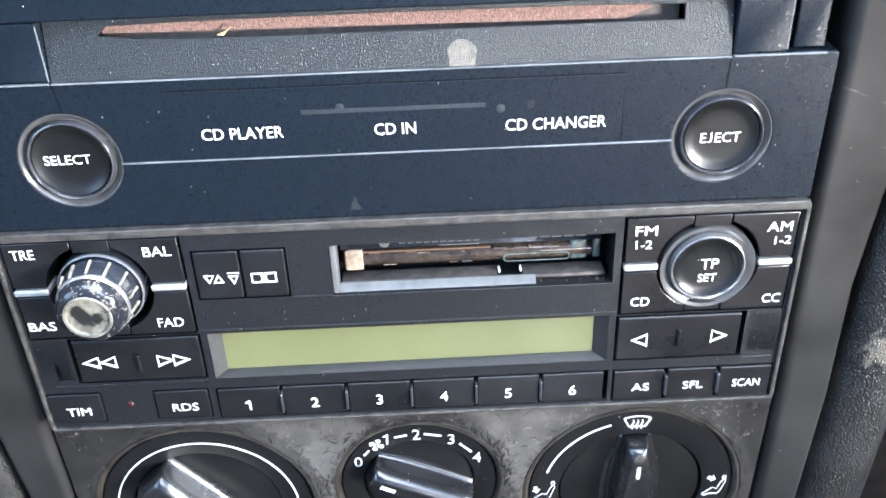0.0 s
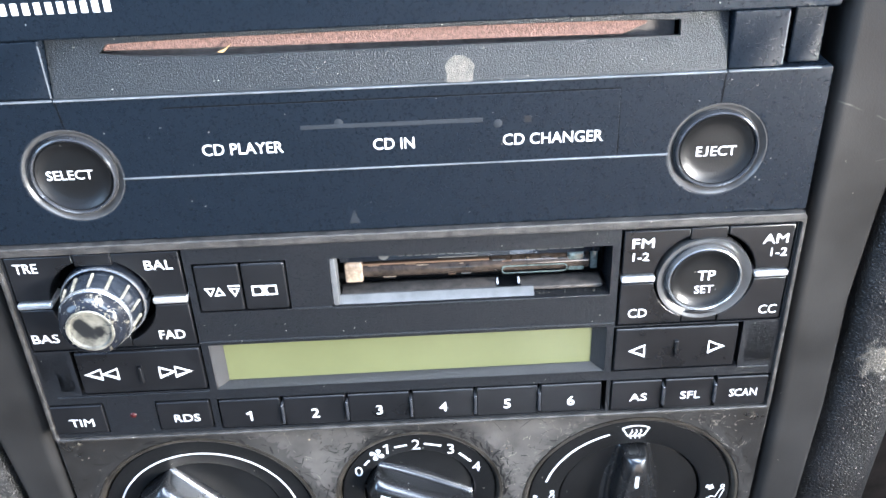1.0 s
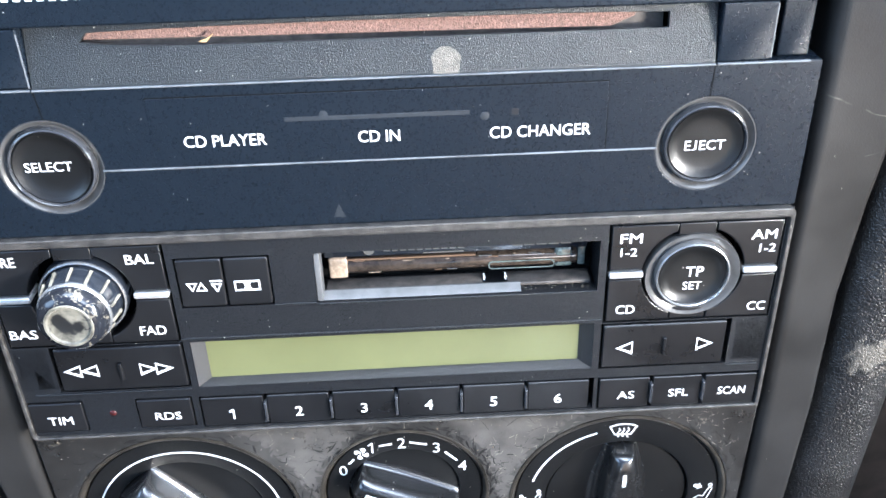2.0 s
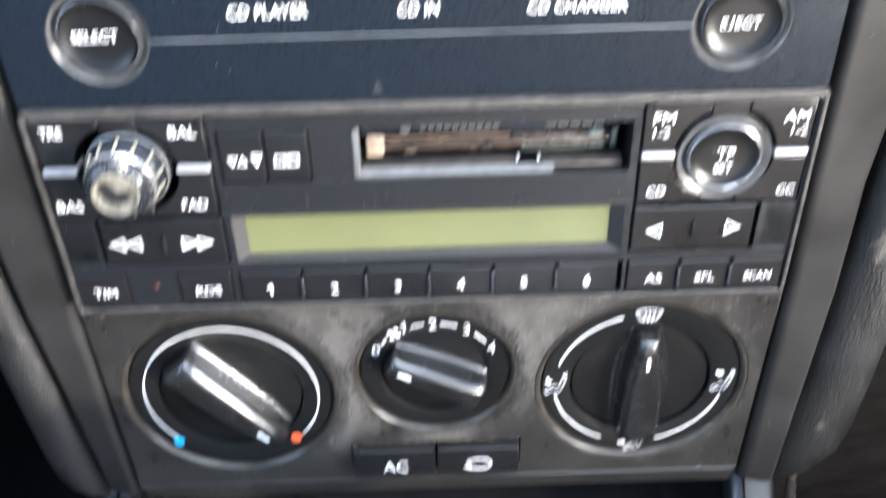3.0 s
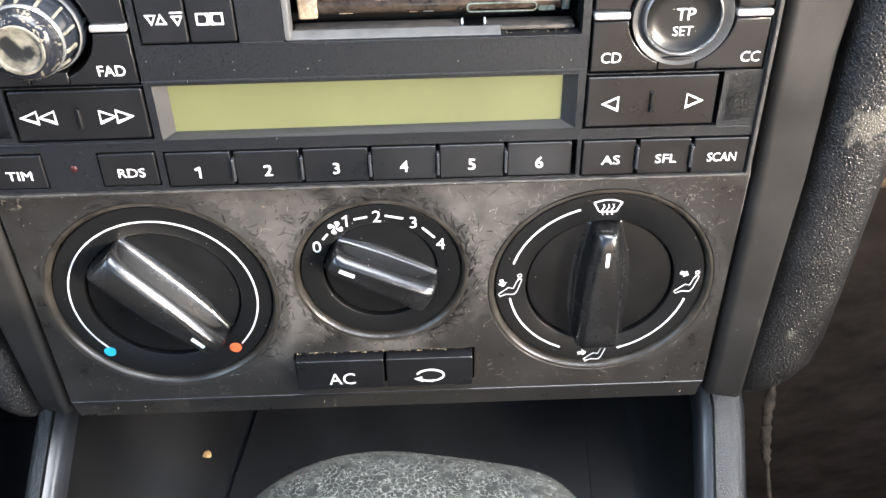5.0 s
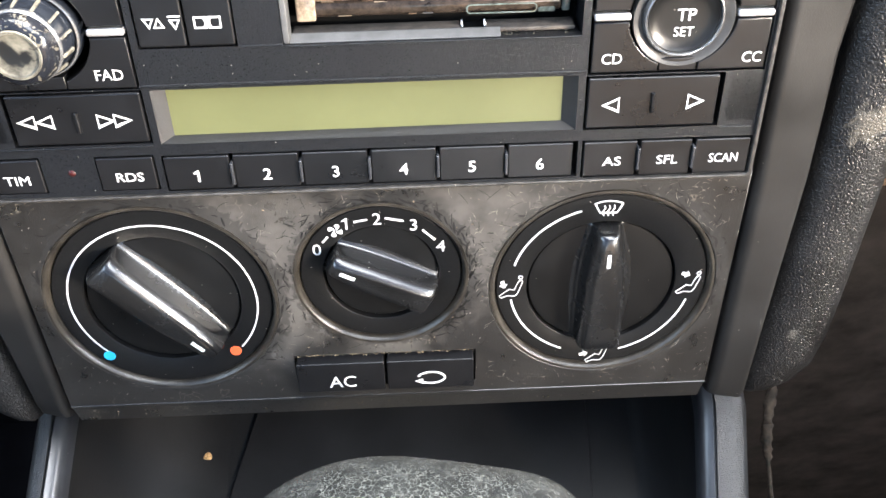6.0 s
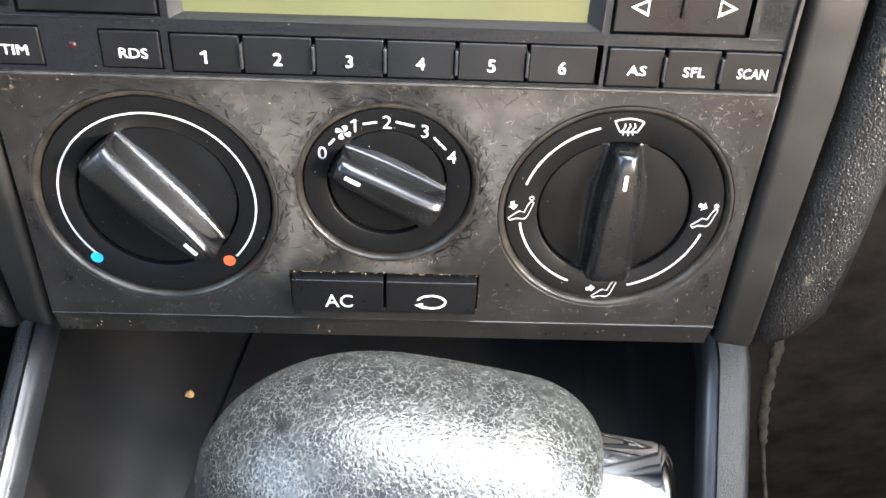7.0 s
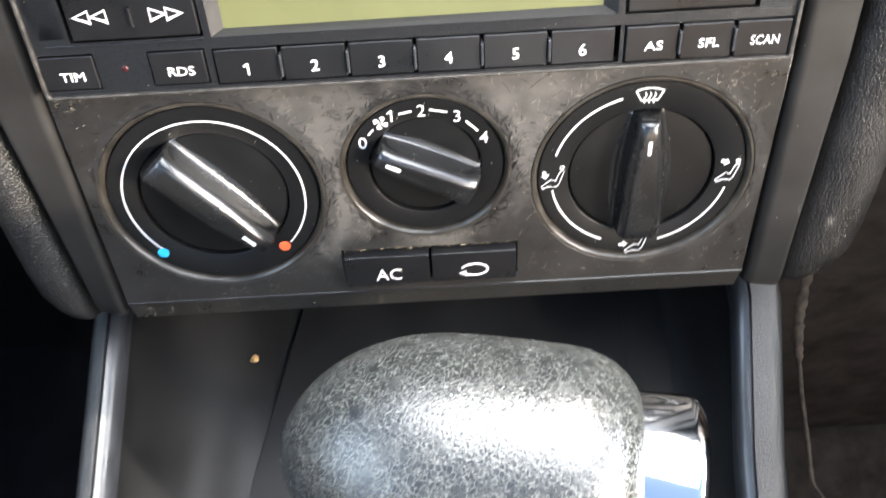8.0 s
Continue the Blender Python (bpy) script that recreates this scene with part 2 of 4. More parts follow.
def smears(m, scale, level, color, mask_size, mask_from):
    """Wispy scuffs and smears of dirt over a material."""
    nt = m.node_tree
    N, L = nt.nodes, nt.links
    b = N["Principled BSDF"]
    tc = N.new("ShaderNodeTexCoord")
    fac = []
    for size, lo, twist in ((scale, level, 2.2), (mask_size, mask_from, 0.6)):
        n = N.new("ShaderNodeTexNoise")
        n.inputs["Scale"].default_value, n.inputs["Detail"].default_value, n.inputs["Distortion"].default_value = size, 2.5, twist
        L.new(tc.outputs["Object"], n.inputs["Vector"])
        r = N.new("ShaderNodeMapRange")
        r.inputs["From Min"].default_value, r.inputs["From Max"].default_value = lo, lo + 0.05
        L.new(n.outputs["Fac"], r.inputs["Value"])
        fac.append(r.outputs[0])
    f = N.new("ShaderNodeMath")
    f.operation = "MULTIPLY"
    L.new(fac[0], f.inputs[0])
    L.new(fac[1], f.inputs[1])
    mx = N.new("ShaderNodeMix")
    mx.data_type = "RGBA"
    L.new(f.outputs[0], mx.inputs["Factor"])
    L.new(b.inputs["Base Color"].links[0].from_socket, mx.inputs["A"])
    mx.inputs["B"].default_value = (*color, 1)
    L.new(mx.outputs["Result"], b.inputs["Base Color"])
    rr = N.new("ShaderNodeMix")
    L.new(f.outputs[0], rr.inputs["Factor"])
    src = b.inputs["Roughness"]
    if src.is_linked:
        L.new(src.links[0].from_socket, rr.inputs["A"])
    else:
        rr.inputs["A"].default_value = src.default_value
    rr.inputs["B"].default_value = 0.75
    L.new(rr.outputs["Result"], src)


def spot(m, centre, radius, color, size=350, soft=0.2, amount=1.0):
    """A ragged patch of colour at one place: wear on knob and pad, painted sheen on the panel."""
    nt = m.node_tree
    N, L = nt.nodes, nt.links
    b = N["Principled BSDF"]
    tc = N.new("ShaderNodeTexCoord")
    n = N.new("ShaderNodeTexNoise")
    n.inputs["Scale"].default_value, n.inputs["Detail"].default_value = size, 4
    L.new(tc.outputs["Object"], n.inputs["Vector"])
    d = N.new("ShaderNodeVectorMath")
    d.operation = "DISTANCE"
    d.inputs[1].default_value = centre
    L.new(tc.outputs["Object"], d.inputs[0])
    r = N.new("ShaderNodeMapRange")
    r.inputs["From Min"].default_value, r.inputs["From Max"].default_value = radius, 0.0
    r.inputs["To Max"].default_value = 0.9
    L.new(d.outputs["Value"], r.inputs["Value"])
    add = N.new("ShaderNodeMath")
    L.new(r.outputs[0], add.inputs[0])
    L.new(n.outputs["Fac"], add.inputs[1])
    cut = N.new("ShaderNodeMapRange")
    cut.inputs["From Min"].default_value, cut.inputs["From Max"].default_value = 0.85, 0.85 + soft
    cut.inputs["To Max"].default_value = amount
    L.new(add.outputs[0], cut.inputs["Value"])
    mx = N.new("ShaderNodeMix")
    mx.data_type = "RGBA"
    L.new(cut.outputs[0], mx.inputs["Factor"])
    L.new(b.inputs["Base Color"].links[0].from_socket, mx.inputs["A"])
    mx.inputs["B"].default_value = (*color, 1)
    L.new(mx.outputs["Result"], b.inputs["Base Color"])


def halo(m, centre, r0, r1, color, amount=0.85):
    """Dirt rubbed in round a dial, ragged and thinning outwards."""
    nt = m.node_tree
    N, L = nt.nodes, nt.links
    b = N["Principled BSDF"]
    tc = N.new("ShaderNodeTexCoord")
    n = N.new("ShaderNodeTexNoise")
    n.inputs["Scale"].default_value, n.inputs["Detail"].default_value, n.inputs["Distortion"].default_value = 260, 6, 1.6
    L.new(tc.outputs["Object"], n.inputs["Vector"])
    d = N.new("ShaderNodeVectorMath")
    d.operation = "DISTANCE"
    d.inputs[1].default_value = centre
    L.new(tc.outputs["Object"], d.inputs[0])
    r = N.new("ShaderNodeMapRange")
    r.inputs["From Min"].default_value, r.inputs["From Max"].default_value = r1, r0
    r.inputs["To Max"].default_value = 0.65
    L.new(d.outputs["Value"], r.inputs["Value"])
    add = N.new("ShaderNodeMath")
    L.new(r.outputs[0], add.inputs[0])
    L.new(n.outputs["Fac"], add.inputs[1])
    cut = N.new("ShaderNodeMapRange")
    cut.inputs["From Min"].default_value, cut.inputs["From Max"].default_value = 0.92, 1.02
    cut.inputs["To Max"].default_value = amount
    L.new(add.outputs[0], cut.inputs["Value"])
    mx = N.new("ShaderNodeMix")
    mx.data_type = "RGBA"
    L.new(cut.outputs[0], mx.inputs["Factor"])
    L.new(b.inputs["Base Color"].links[0].from_socket, mx.inputs["A"])
    mx.inputs["B"].default_value = (*color, 1)
    L.new(mx.outputs["Result"], b.inputs["Base Color"])
    rr = N.new("ShaderNodeMix")
    L.new(cut.outputs[0], rr.inputs["Factor"])
    L.new(b.inputs["Roughness"].links[0].from_socket, rr.inputs["A"])
    rr.inputs["B"].default_value = 0.6
    L.new(rr.outputs["Result"], b.inputs["Roughness"])


def pebble(m, scale, strength, depth):
    """Leather grain: rounded cells with creases between them."""
    nt = m.node_tree
    N, L = nt.nodes, nt.links
    b = N["Principled BSDF"]
    tc = N.new("ShaderNodeTexCoord")
    nz = N.new("ShaderNodeTexNoise")
    nz.inputs["Scale"].default_value = scale * 0.5
    L.new(tc.outputs["Object"], nz.inputs["Vector"])
    off = N.new("ShaderNodeVectorMath")
    off.operation = "MULTIPLY_ADD"
    off.inputs[1].default_value = (1.6 / scale,) * 3
    L.new(nz.outputs["Color"], off.inputs[0])
    L.new(tc.outputs["Object"], off.inputs[2])
    v = N.new("ShaderNodeTexVoronoi")
    v.feature = "DISTANCE_TO_EDGE"
    v.inputs["Scale"].default_value = scale
    L.new(off.outputs[0], v.inputs["Vector"])
    r = N.new("ShaderNodeMapRange")
    r.interpolation_type = "SMOOTHSTEP"
    r.inputs["From Max"].default_value = 0.35
    L.new(v.outputs["Distance"], r.inputs["Value"])
    bp = N.new("ShaderNodeBump")
    bp.inputs["Strength"].default_value, bp.inputs["Distance"].default_value = strength, depth
    L.new(r.outputs[0], bp.inputs["Height"])
    if b.inputs["Normal"].is_linked:
        L.new(b.inputs["Normal"].links[0].from_socket, bp.inputs["Normal"])
    L.new(bp.outputs["Normal"], b.inputs["Normal"])


# the sheen over the middle of the heater panel, painted in as paler colour
for x, y, far in ((-2.6, -1.6, 0.050), (2.6, -1.4, 0.044), (-2.7, -3.6, 0.034), (0.2, -4.5, 0.028)):
    spot(PANEL, FACE @ Vector((x, y, -0.42)), far, (0.098, 0.090, 0.081), 130, 0.5, 0.85)
smears(PANEL, 700, 0.62, (0.017, 0.016, 0.0145), 60, 0.52)
smears(PANEL, 1100, 0.66, (0.075, 0.068, 0.057), 90, 0.54)
smears(WORN, 420, 0.56, (0.03, 0.028, 0.024), 190, 0.50)
for x, y in ((-6.78, 4.40), (-6.50, 4.24), (-6.66, 4.22)):
    spot(WORN, FACE @ Vector((x, y, 0.97)), 0.0034, (0.010, 0.010, 0.010))
smears(WORN_GLOSS, 420, 0.58, (0.10, 0.088, 0.065), 160, 0.46)
for x, y, r in ((-5.565, -3.10, 2.95), (0.01, -2.50, 2.2), (5.60, -3.08, 2.9)):
    halo(PANEL, FACE @ Vector((x + 0.1, y + 0.1, -0.42)), r * U, (r + 0.6) * U, (0.009, 0.008, 0.007), 0.6)
lines(PANEL, 230, 0.03, (0.16, 0.14, 0.11), 110, 0.62, 0.014)
pebble(LEATHER, 950, 0.22, 0.0003)
lines(LEATHER, 750, 0.055, (0.13, 0.138, 0.132), 260, 0.36, 0.0026, amount=0.62)
lines(LEATHER, 1700, 0.07, (0.09, 0.095, 0.09), 300, 0.42, 0.0022, amount=0.34)
pebble(PAD, 1100, 0.4, 0.0005)
smears(PAD, 600, 0.62, (0.07, 0.066, 0.06), 45, 0.60)
spot(PAD, FACE @ Vector((11.35, 1.3, -0.1)), 0.011, (0.085, 0.075, 0.06))
spot(PAD, FACE @ Vector((11.0, -5.0, -0.2)), 0.006, (0.07, 0.065, 0.055))
pebble(RAIL, 1300, 0.35, 0.0004)
lines(TRIM, 60, 0.012, (0.16, 0.15, 0.13), 40, 0.62, 0.01)

# ---------------------------------------------------------------- mesh helpers
def thing(name, at, label, category, group="", kind=""):
    ob = new(name)
    ob.location = at
    ob.empty_display_size = 0.02
    bpy.context.view_layer.update()
    return tagged(ob, label, category, group, kind)


def attach(ob, parent):
    if parent is not None:
        ob.parent = parent
        bpy.context.view_layer.update()
        ob.matrix_parent_inverse = parent.matrix_world.inverted()
    return ob


def finish(name, me, material, parent, label="", m=FACE, smooth=False):
    me.transform(m)
    me.materials.clear()
    me.materials.append(material)
    if smooth:
        me.polygons.foreach_set("use_smooth", [True] * len(me.polygons))
        me.set_sharp_from_angle(angle=radians(40))
    me.update()
    ob = attach(new(name, me), parent)
    return tagged(ob, label)


def part(name, bm, material, parent, label="", m=FACE, smooth=False):
    bmesh.ops.recalc_face_normals(bm, faces=bm.faces)
    me = bpy.data.meshes.new(name)
    bm.to_mesh(me)
    bm.free()
    return finish(name, me, material, parent, label, m, smooth)


def from_curve(cu):
    ob = bpy.data.objects.new("tmp", cu)
    scene.collection.objects.link(ob)
    dg = bpy.context.evaluated_depsgraph_get()
    me = bpy.data.meshes.new_from_object(ob.evaluated_get(dg))
    bpy.data.objects.remove(ob)
    bpy.data.curves.remove(cu)
    bm = bmesh.new()
    bm.from_mesh(me)
    bmesh.ops.remove_doubles(bm, verts=bm.verts, dist=1e-5)
    bm.to_mesh(me)
    bm.free()
    return me


def area(pts):
    return sum(a[0] * b[1] - b[0] * a[1] for a, b in zip(pts, pts[1:] + pts[:1]))


def plate(name, outline, z0, z1, material, parent, holes=(), bevel=0.04, label="", m=FACE, res=2):
    """A flat plate with rounded edges, its outline in the face's plane, from z0 to z1."""
    cu = bpy.data.curves.new(name, "CURVE")
    cu.dimensions, cu.fill_mode = "2D", "BOTH"
    for k, pts in enumerate([outline, *holes]):
        pts = list(pts)
        if (area(pts) > 0) == (k > 0):
            pts.reverse()
        sp = cu.splines.new("POLY")
        sp.points.add(len(pts) - 1)
        sp.use_cyclic_u = True
        for p, q in zip(sp.points, pts):
            p.co = (q[0], q[1], 0, 1)
    cu.extrude = (z1 - z0) / 2 - bevel
    cu.bevel_depth, cu.bevel_resolution, cu.offset = bevel, res, -bevel
    me = from_curve(cu)
    me.transform(Matrix.Translation((0, 0, (z0 + z1) / 2)))
    ob = finish(name, me, material, parent, label, m, True)
    even = ob.modifiers.new("even normals", "WEIGHTED_NORMAL")
    even.weight, even.keep_sharp = 100, True
    return ob


def slotted(name, outline, holes, z0, z1, material, parent, label=""):
    """A rectangular plate with rectangular holes, as one skin."""
    xs = sorted({v for r in [outline, *holes] for v in r[:2]})
    ys = sorted({v for r in [outline, *holes] for v in r[2:]})
    bm = bmesh.new()
    made = {}

    def vert(i, j, k):
        if (i, j, k) not in made:
            made[i, j, k] = bm.verts.new((xs[i], ys[j], (z0, z1)[k]))
        return made[i, j, k]

    def solid(i, j):
        if not (0 <= i < len(xs) - 1 and 0 <= j < len(ys) - 1):
            return False
        x, y = (xs[i] + xs[i + 1]) / 2, (ys[j] + ys[j + 1]) / 2
        return not any(a < x < b and c < y < d for a, b, c, d in holes)

    for i in range(len(xs) - 1):
        for j in range(len(ys) - 1):
            if not solid(i, j):
                continue
            for k in (0, 1):
                bm.faces.new([vert(i, j, k), vert(i + 1, j, k), vert(i + 1, j + 1, k), vert(i, j + 1, k)])
            for di, dj, a, b in ((-1, 0, (i, j), (i, j + 1)), (1, 0, (i + 1, j), (i + 1, j + 1)), (0, -1, (i, j), (i + 1, j)), (0, 1, (i, j + 1), (i + 1, j + 1))):
                if not solid(i + di, j + dj):
                    bm.faces.new([vert(*a, 0), vert(*b, 0), vert(*b, 1), vert(*a, 1)])
    return part(name, bm, material, parent, label)


def rect(x0, x1, y0, y1, r=0.0, seg=4):
    if r <= 0:
        return [(x0, y0), (x1, y0), (x1, y1), (x0, y1)]
    out = []
    for cx, cy, a in ((x1 - r, y0 + r, -90), (x1 - r, y1 - r, 0), (x0 + r, y1 - r, 90), (x0 + r, y0 + r, 180)):
        out += [(cx + r * math.cos(radians(a + 90 * k / seg)), cy + r * math.sin(radians(a + 90 * k / seg))) for k in range(seg + 1)]
    return out


def circle(cx, cy, r, n=48):
    return [(cx + r * math.cos(2 * math.pi * k / n), cy + r * math.sin(2 * math.pi * k / n)) for k in range(n)]


def lathe(name, cx, cy, profile, material, parent, label="", n=64, m=FACE):
    """Turns a profile of (radius, height) round an axis that stands on the face at cx, cy."""
    bm = bmesh.new()
    rings = []
    for r, z in profile:
        if r < 1e-6:
            rings.append([bm.verts.new((cx, cy, z))])
        else:
            rings.append([bm.verts.new((cx + r * math.cos(2 * math.pi * k / n), cy + r * math.sin(2 * math.pi * k / n), z)) for k in range(n)])
    for a, b in zip(rings, rings[1:]):
        for k in range(n):
            q = [a[k % len(a)], a[(k + 1) % len(a)], b[(k + 1) % len(b)], b[k % len(b)]]
            q = [v for i, v in enumerate(q) if v not in q[:i]]
            if len(q) > 2:
                bm.faces.new(q)
    return part(name, bm, material, parent, label, m, True)


def text(body, x, y, height, z, parent, bold=0.011, align="LEFT", material=None, width=None, turn=0.0, name="lettering", squeeze=1.0):
    """Printed letters, a thin film at height z; x, y: start of the base line (or its middle)."""
    cu = bpy.data.curves.new(name, "FONT")
    cu.body, cu.size = body, 1.0
    cu.resolution_u = 3
    me = from_curve(cu)
    # a heavier stroke: the same letters laid over each other, a little apart
    if bold:
        heavy = bmesh.new()
        for k, (dx, dy) in enumerate(((-1, -1), (1, -1), (1, 1), (-1, 1))):
            layer = me.copy()
            layer.transform(Matrix.Translation((dx * bold * 0.7, dy * bold * 0.7, 0.002 * k)))
            heavy.from_mesh(layer)
            bpy.data.meshes.remove(layer)
        heavy.to_mesh(me)
        heavy.free()
    co = np.array([v.co[:] for v in me.vertices])
    lo, hi = co.min(0), co.max(0)
    s = height / (hi[1] - lo[1])
    sx = width / (hi[0] - lo[0]) if width else s * squeeze
    ox = {"LEFT": lo[0], "CENTER": (lo[0] + hi[0]) / 2, "RIGHT": hi[0]}[align]
    me.transform(Matrix.Translation((x, y, z + 0.006)) @ pose(0, 0, 0, 0, 0, turn) @ Matrix.Diagonal((sx, s, 1.0, 1)) @ Matrix.Translation((-ox, -lo[1], 0)))
    return finish(name, me, material or WHITE, parent, "")


def stroke(name, pts, width, z, material, parent, closed=False, label="", thick=0.012, m=FACE):
    """A printed line of even width along pts."""
    bm = bmesh.new()
    n = len(pts)
    left, right = [], []
    for k, p in enumerate(pts):
        a = pts[(k - 1) % n] if closed or k > 0 else p
        b = pts[(k + 1) % n] if closed or k < n - 1 else p
        d = Vector((b[0] - a[0], b[1] - a[1])).normalized()
        d1 = Vector((p[0] - a[0], p[1] - a[1]))
        s = 1.0
        if d1.length > 1e-9:
            s = 1 / max(0.4, abs(d1.normalized().dot(d)))
        o = Vector((-d.y, d.x)) * width / 2 * s
        left.append((p[0] + o.x, p[1] + o.y))
        right.append((p[0] - o.x, p[1] - o.y))
    lv = [bm.verts.new((*p, z + thick)) for p in left]
    rv = [bm.verts.new((*p, z + thick)) for p in right]
    lb = [bm.verts.new((*p, z)) for p in left]
    rb = [bm.verts.new((*p, z)) for p in right]
    for k in range(n if closed else n - 1):
        j = (k + 1) % n
        bm.faces.new((lv[k], rv[k], rv[j], lv[j]))
        bm.faces.new((lb[k], lv[k], lv[j], lb[j]))
        bm.faces.new((rv[k], rb[k], rb[j], rv[j]))
    return part(name, bm, material, parent, label, m)


def arc(cx, cy, r, a0, a1, n=40):
    return [(cx + r * math.cos(radians(a0 + (a1 - a0) * k / n)), cy + r * math.sin(radians(a0 + (a1 - a0) * k / n))) for k in range(n + 1)]


def loft(name, sections, material, parent, label="", m=FACE, smooth=True, cap=True):
    """Joins closed sections (lists of 3D points of equal count) into one skin."""
    bm = bmesh.new()
    rings = [[bm.verts.new(p) for p in s] for s in sections]
    n = len(rings[0])
    for a, b in zip(rings, rings[1:]):
        for k in range(n):
            bm.faces.new((a[k], a[(k + 1) % n], b[(k + 1) % n], b[k]))
    if cap:
        bm.faces.new(rings[0])
        bm.faces.new(rings[-1])
    return part(name, bm, material, parent, label, m, smooth)


def box(name, x0, x1, y0, y1, z0, z1, material, parent=None, bevel=0.0, m=FACE, label=""):
    bm = bmesh.new()
    bmesh.ops.create_cube(bm, size=1.0)
    bmesh.ops.scale(bm, vec=(x1 - x0, y1 - y0, z1 - z0), verts=bm.verts)
    bmesh.ops.translate(bm, vec=((x0 + x1) / 2, (y0 + y1) / 2, (z0 + z1) / 2), verts=bm.verts)
    if bevel:
        bmesh.ops.bevel(bm, geom=bm.edges[:], offset=bevel, segments=3, profile=0.5, affect="EDGES")
    return part(name, bm, material, parent, label, m, bool(bevel))


def on_face(x, y, z=0.0):
    return FACE @ Vector((x, y, z))


# ---------------------------------------------------------------- compact disc unit
def ring_button(root, cx, cy, r, z, label, name="button", rim=None, ring=None, wide=0.22):
    """A dished push button in a bright rim, sunk into a chamfered hole."""
    b = lathe(name, cx, cy, [(0, z - 0.085), (0.4 * r, z - 0.085), (0.66 * r, z - 0.082), (0.82 * r, z - 0.06), (0.91 * r, z - 0.02), (0.96 * r, z + 0.0), (r, z - 0.03), (r, z - 0.4)], DISC, root, label)
    lathe("rim", cx, cy, [(r + 0.005, z - 0.3), (r + 0.005, z + 0.01), (r + 0.03, z + 0.045), (r + 0.06, z + 0.03), (r + 0.08, z - 0.10)], rim or CAP_RIM, b, "thin glossy rim")
    lathe("chamfer", cx, cy, [(r + 0.08, z - 0.10), (r + 0.10, z - 0.13), (r + wide, z - 0.01), (r + wide + 0.02, z - 0.01), (r + wide + 0.02, z - 0.3)], ring or RING, b, "grey chamfered ring")
    return b


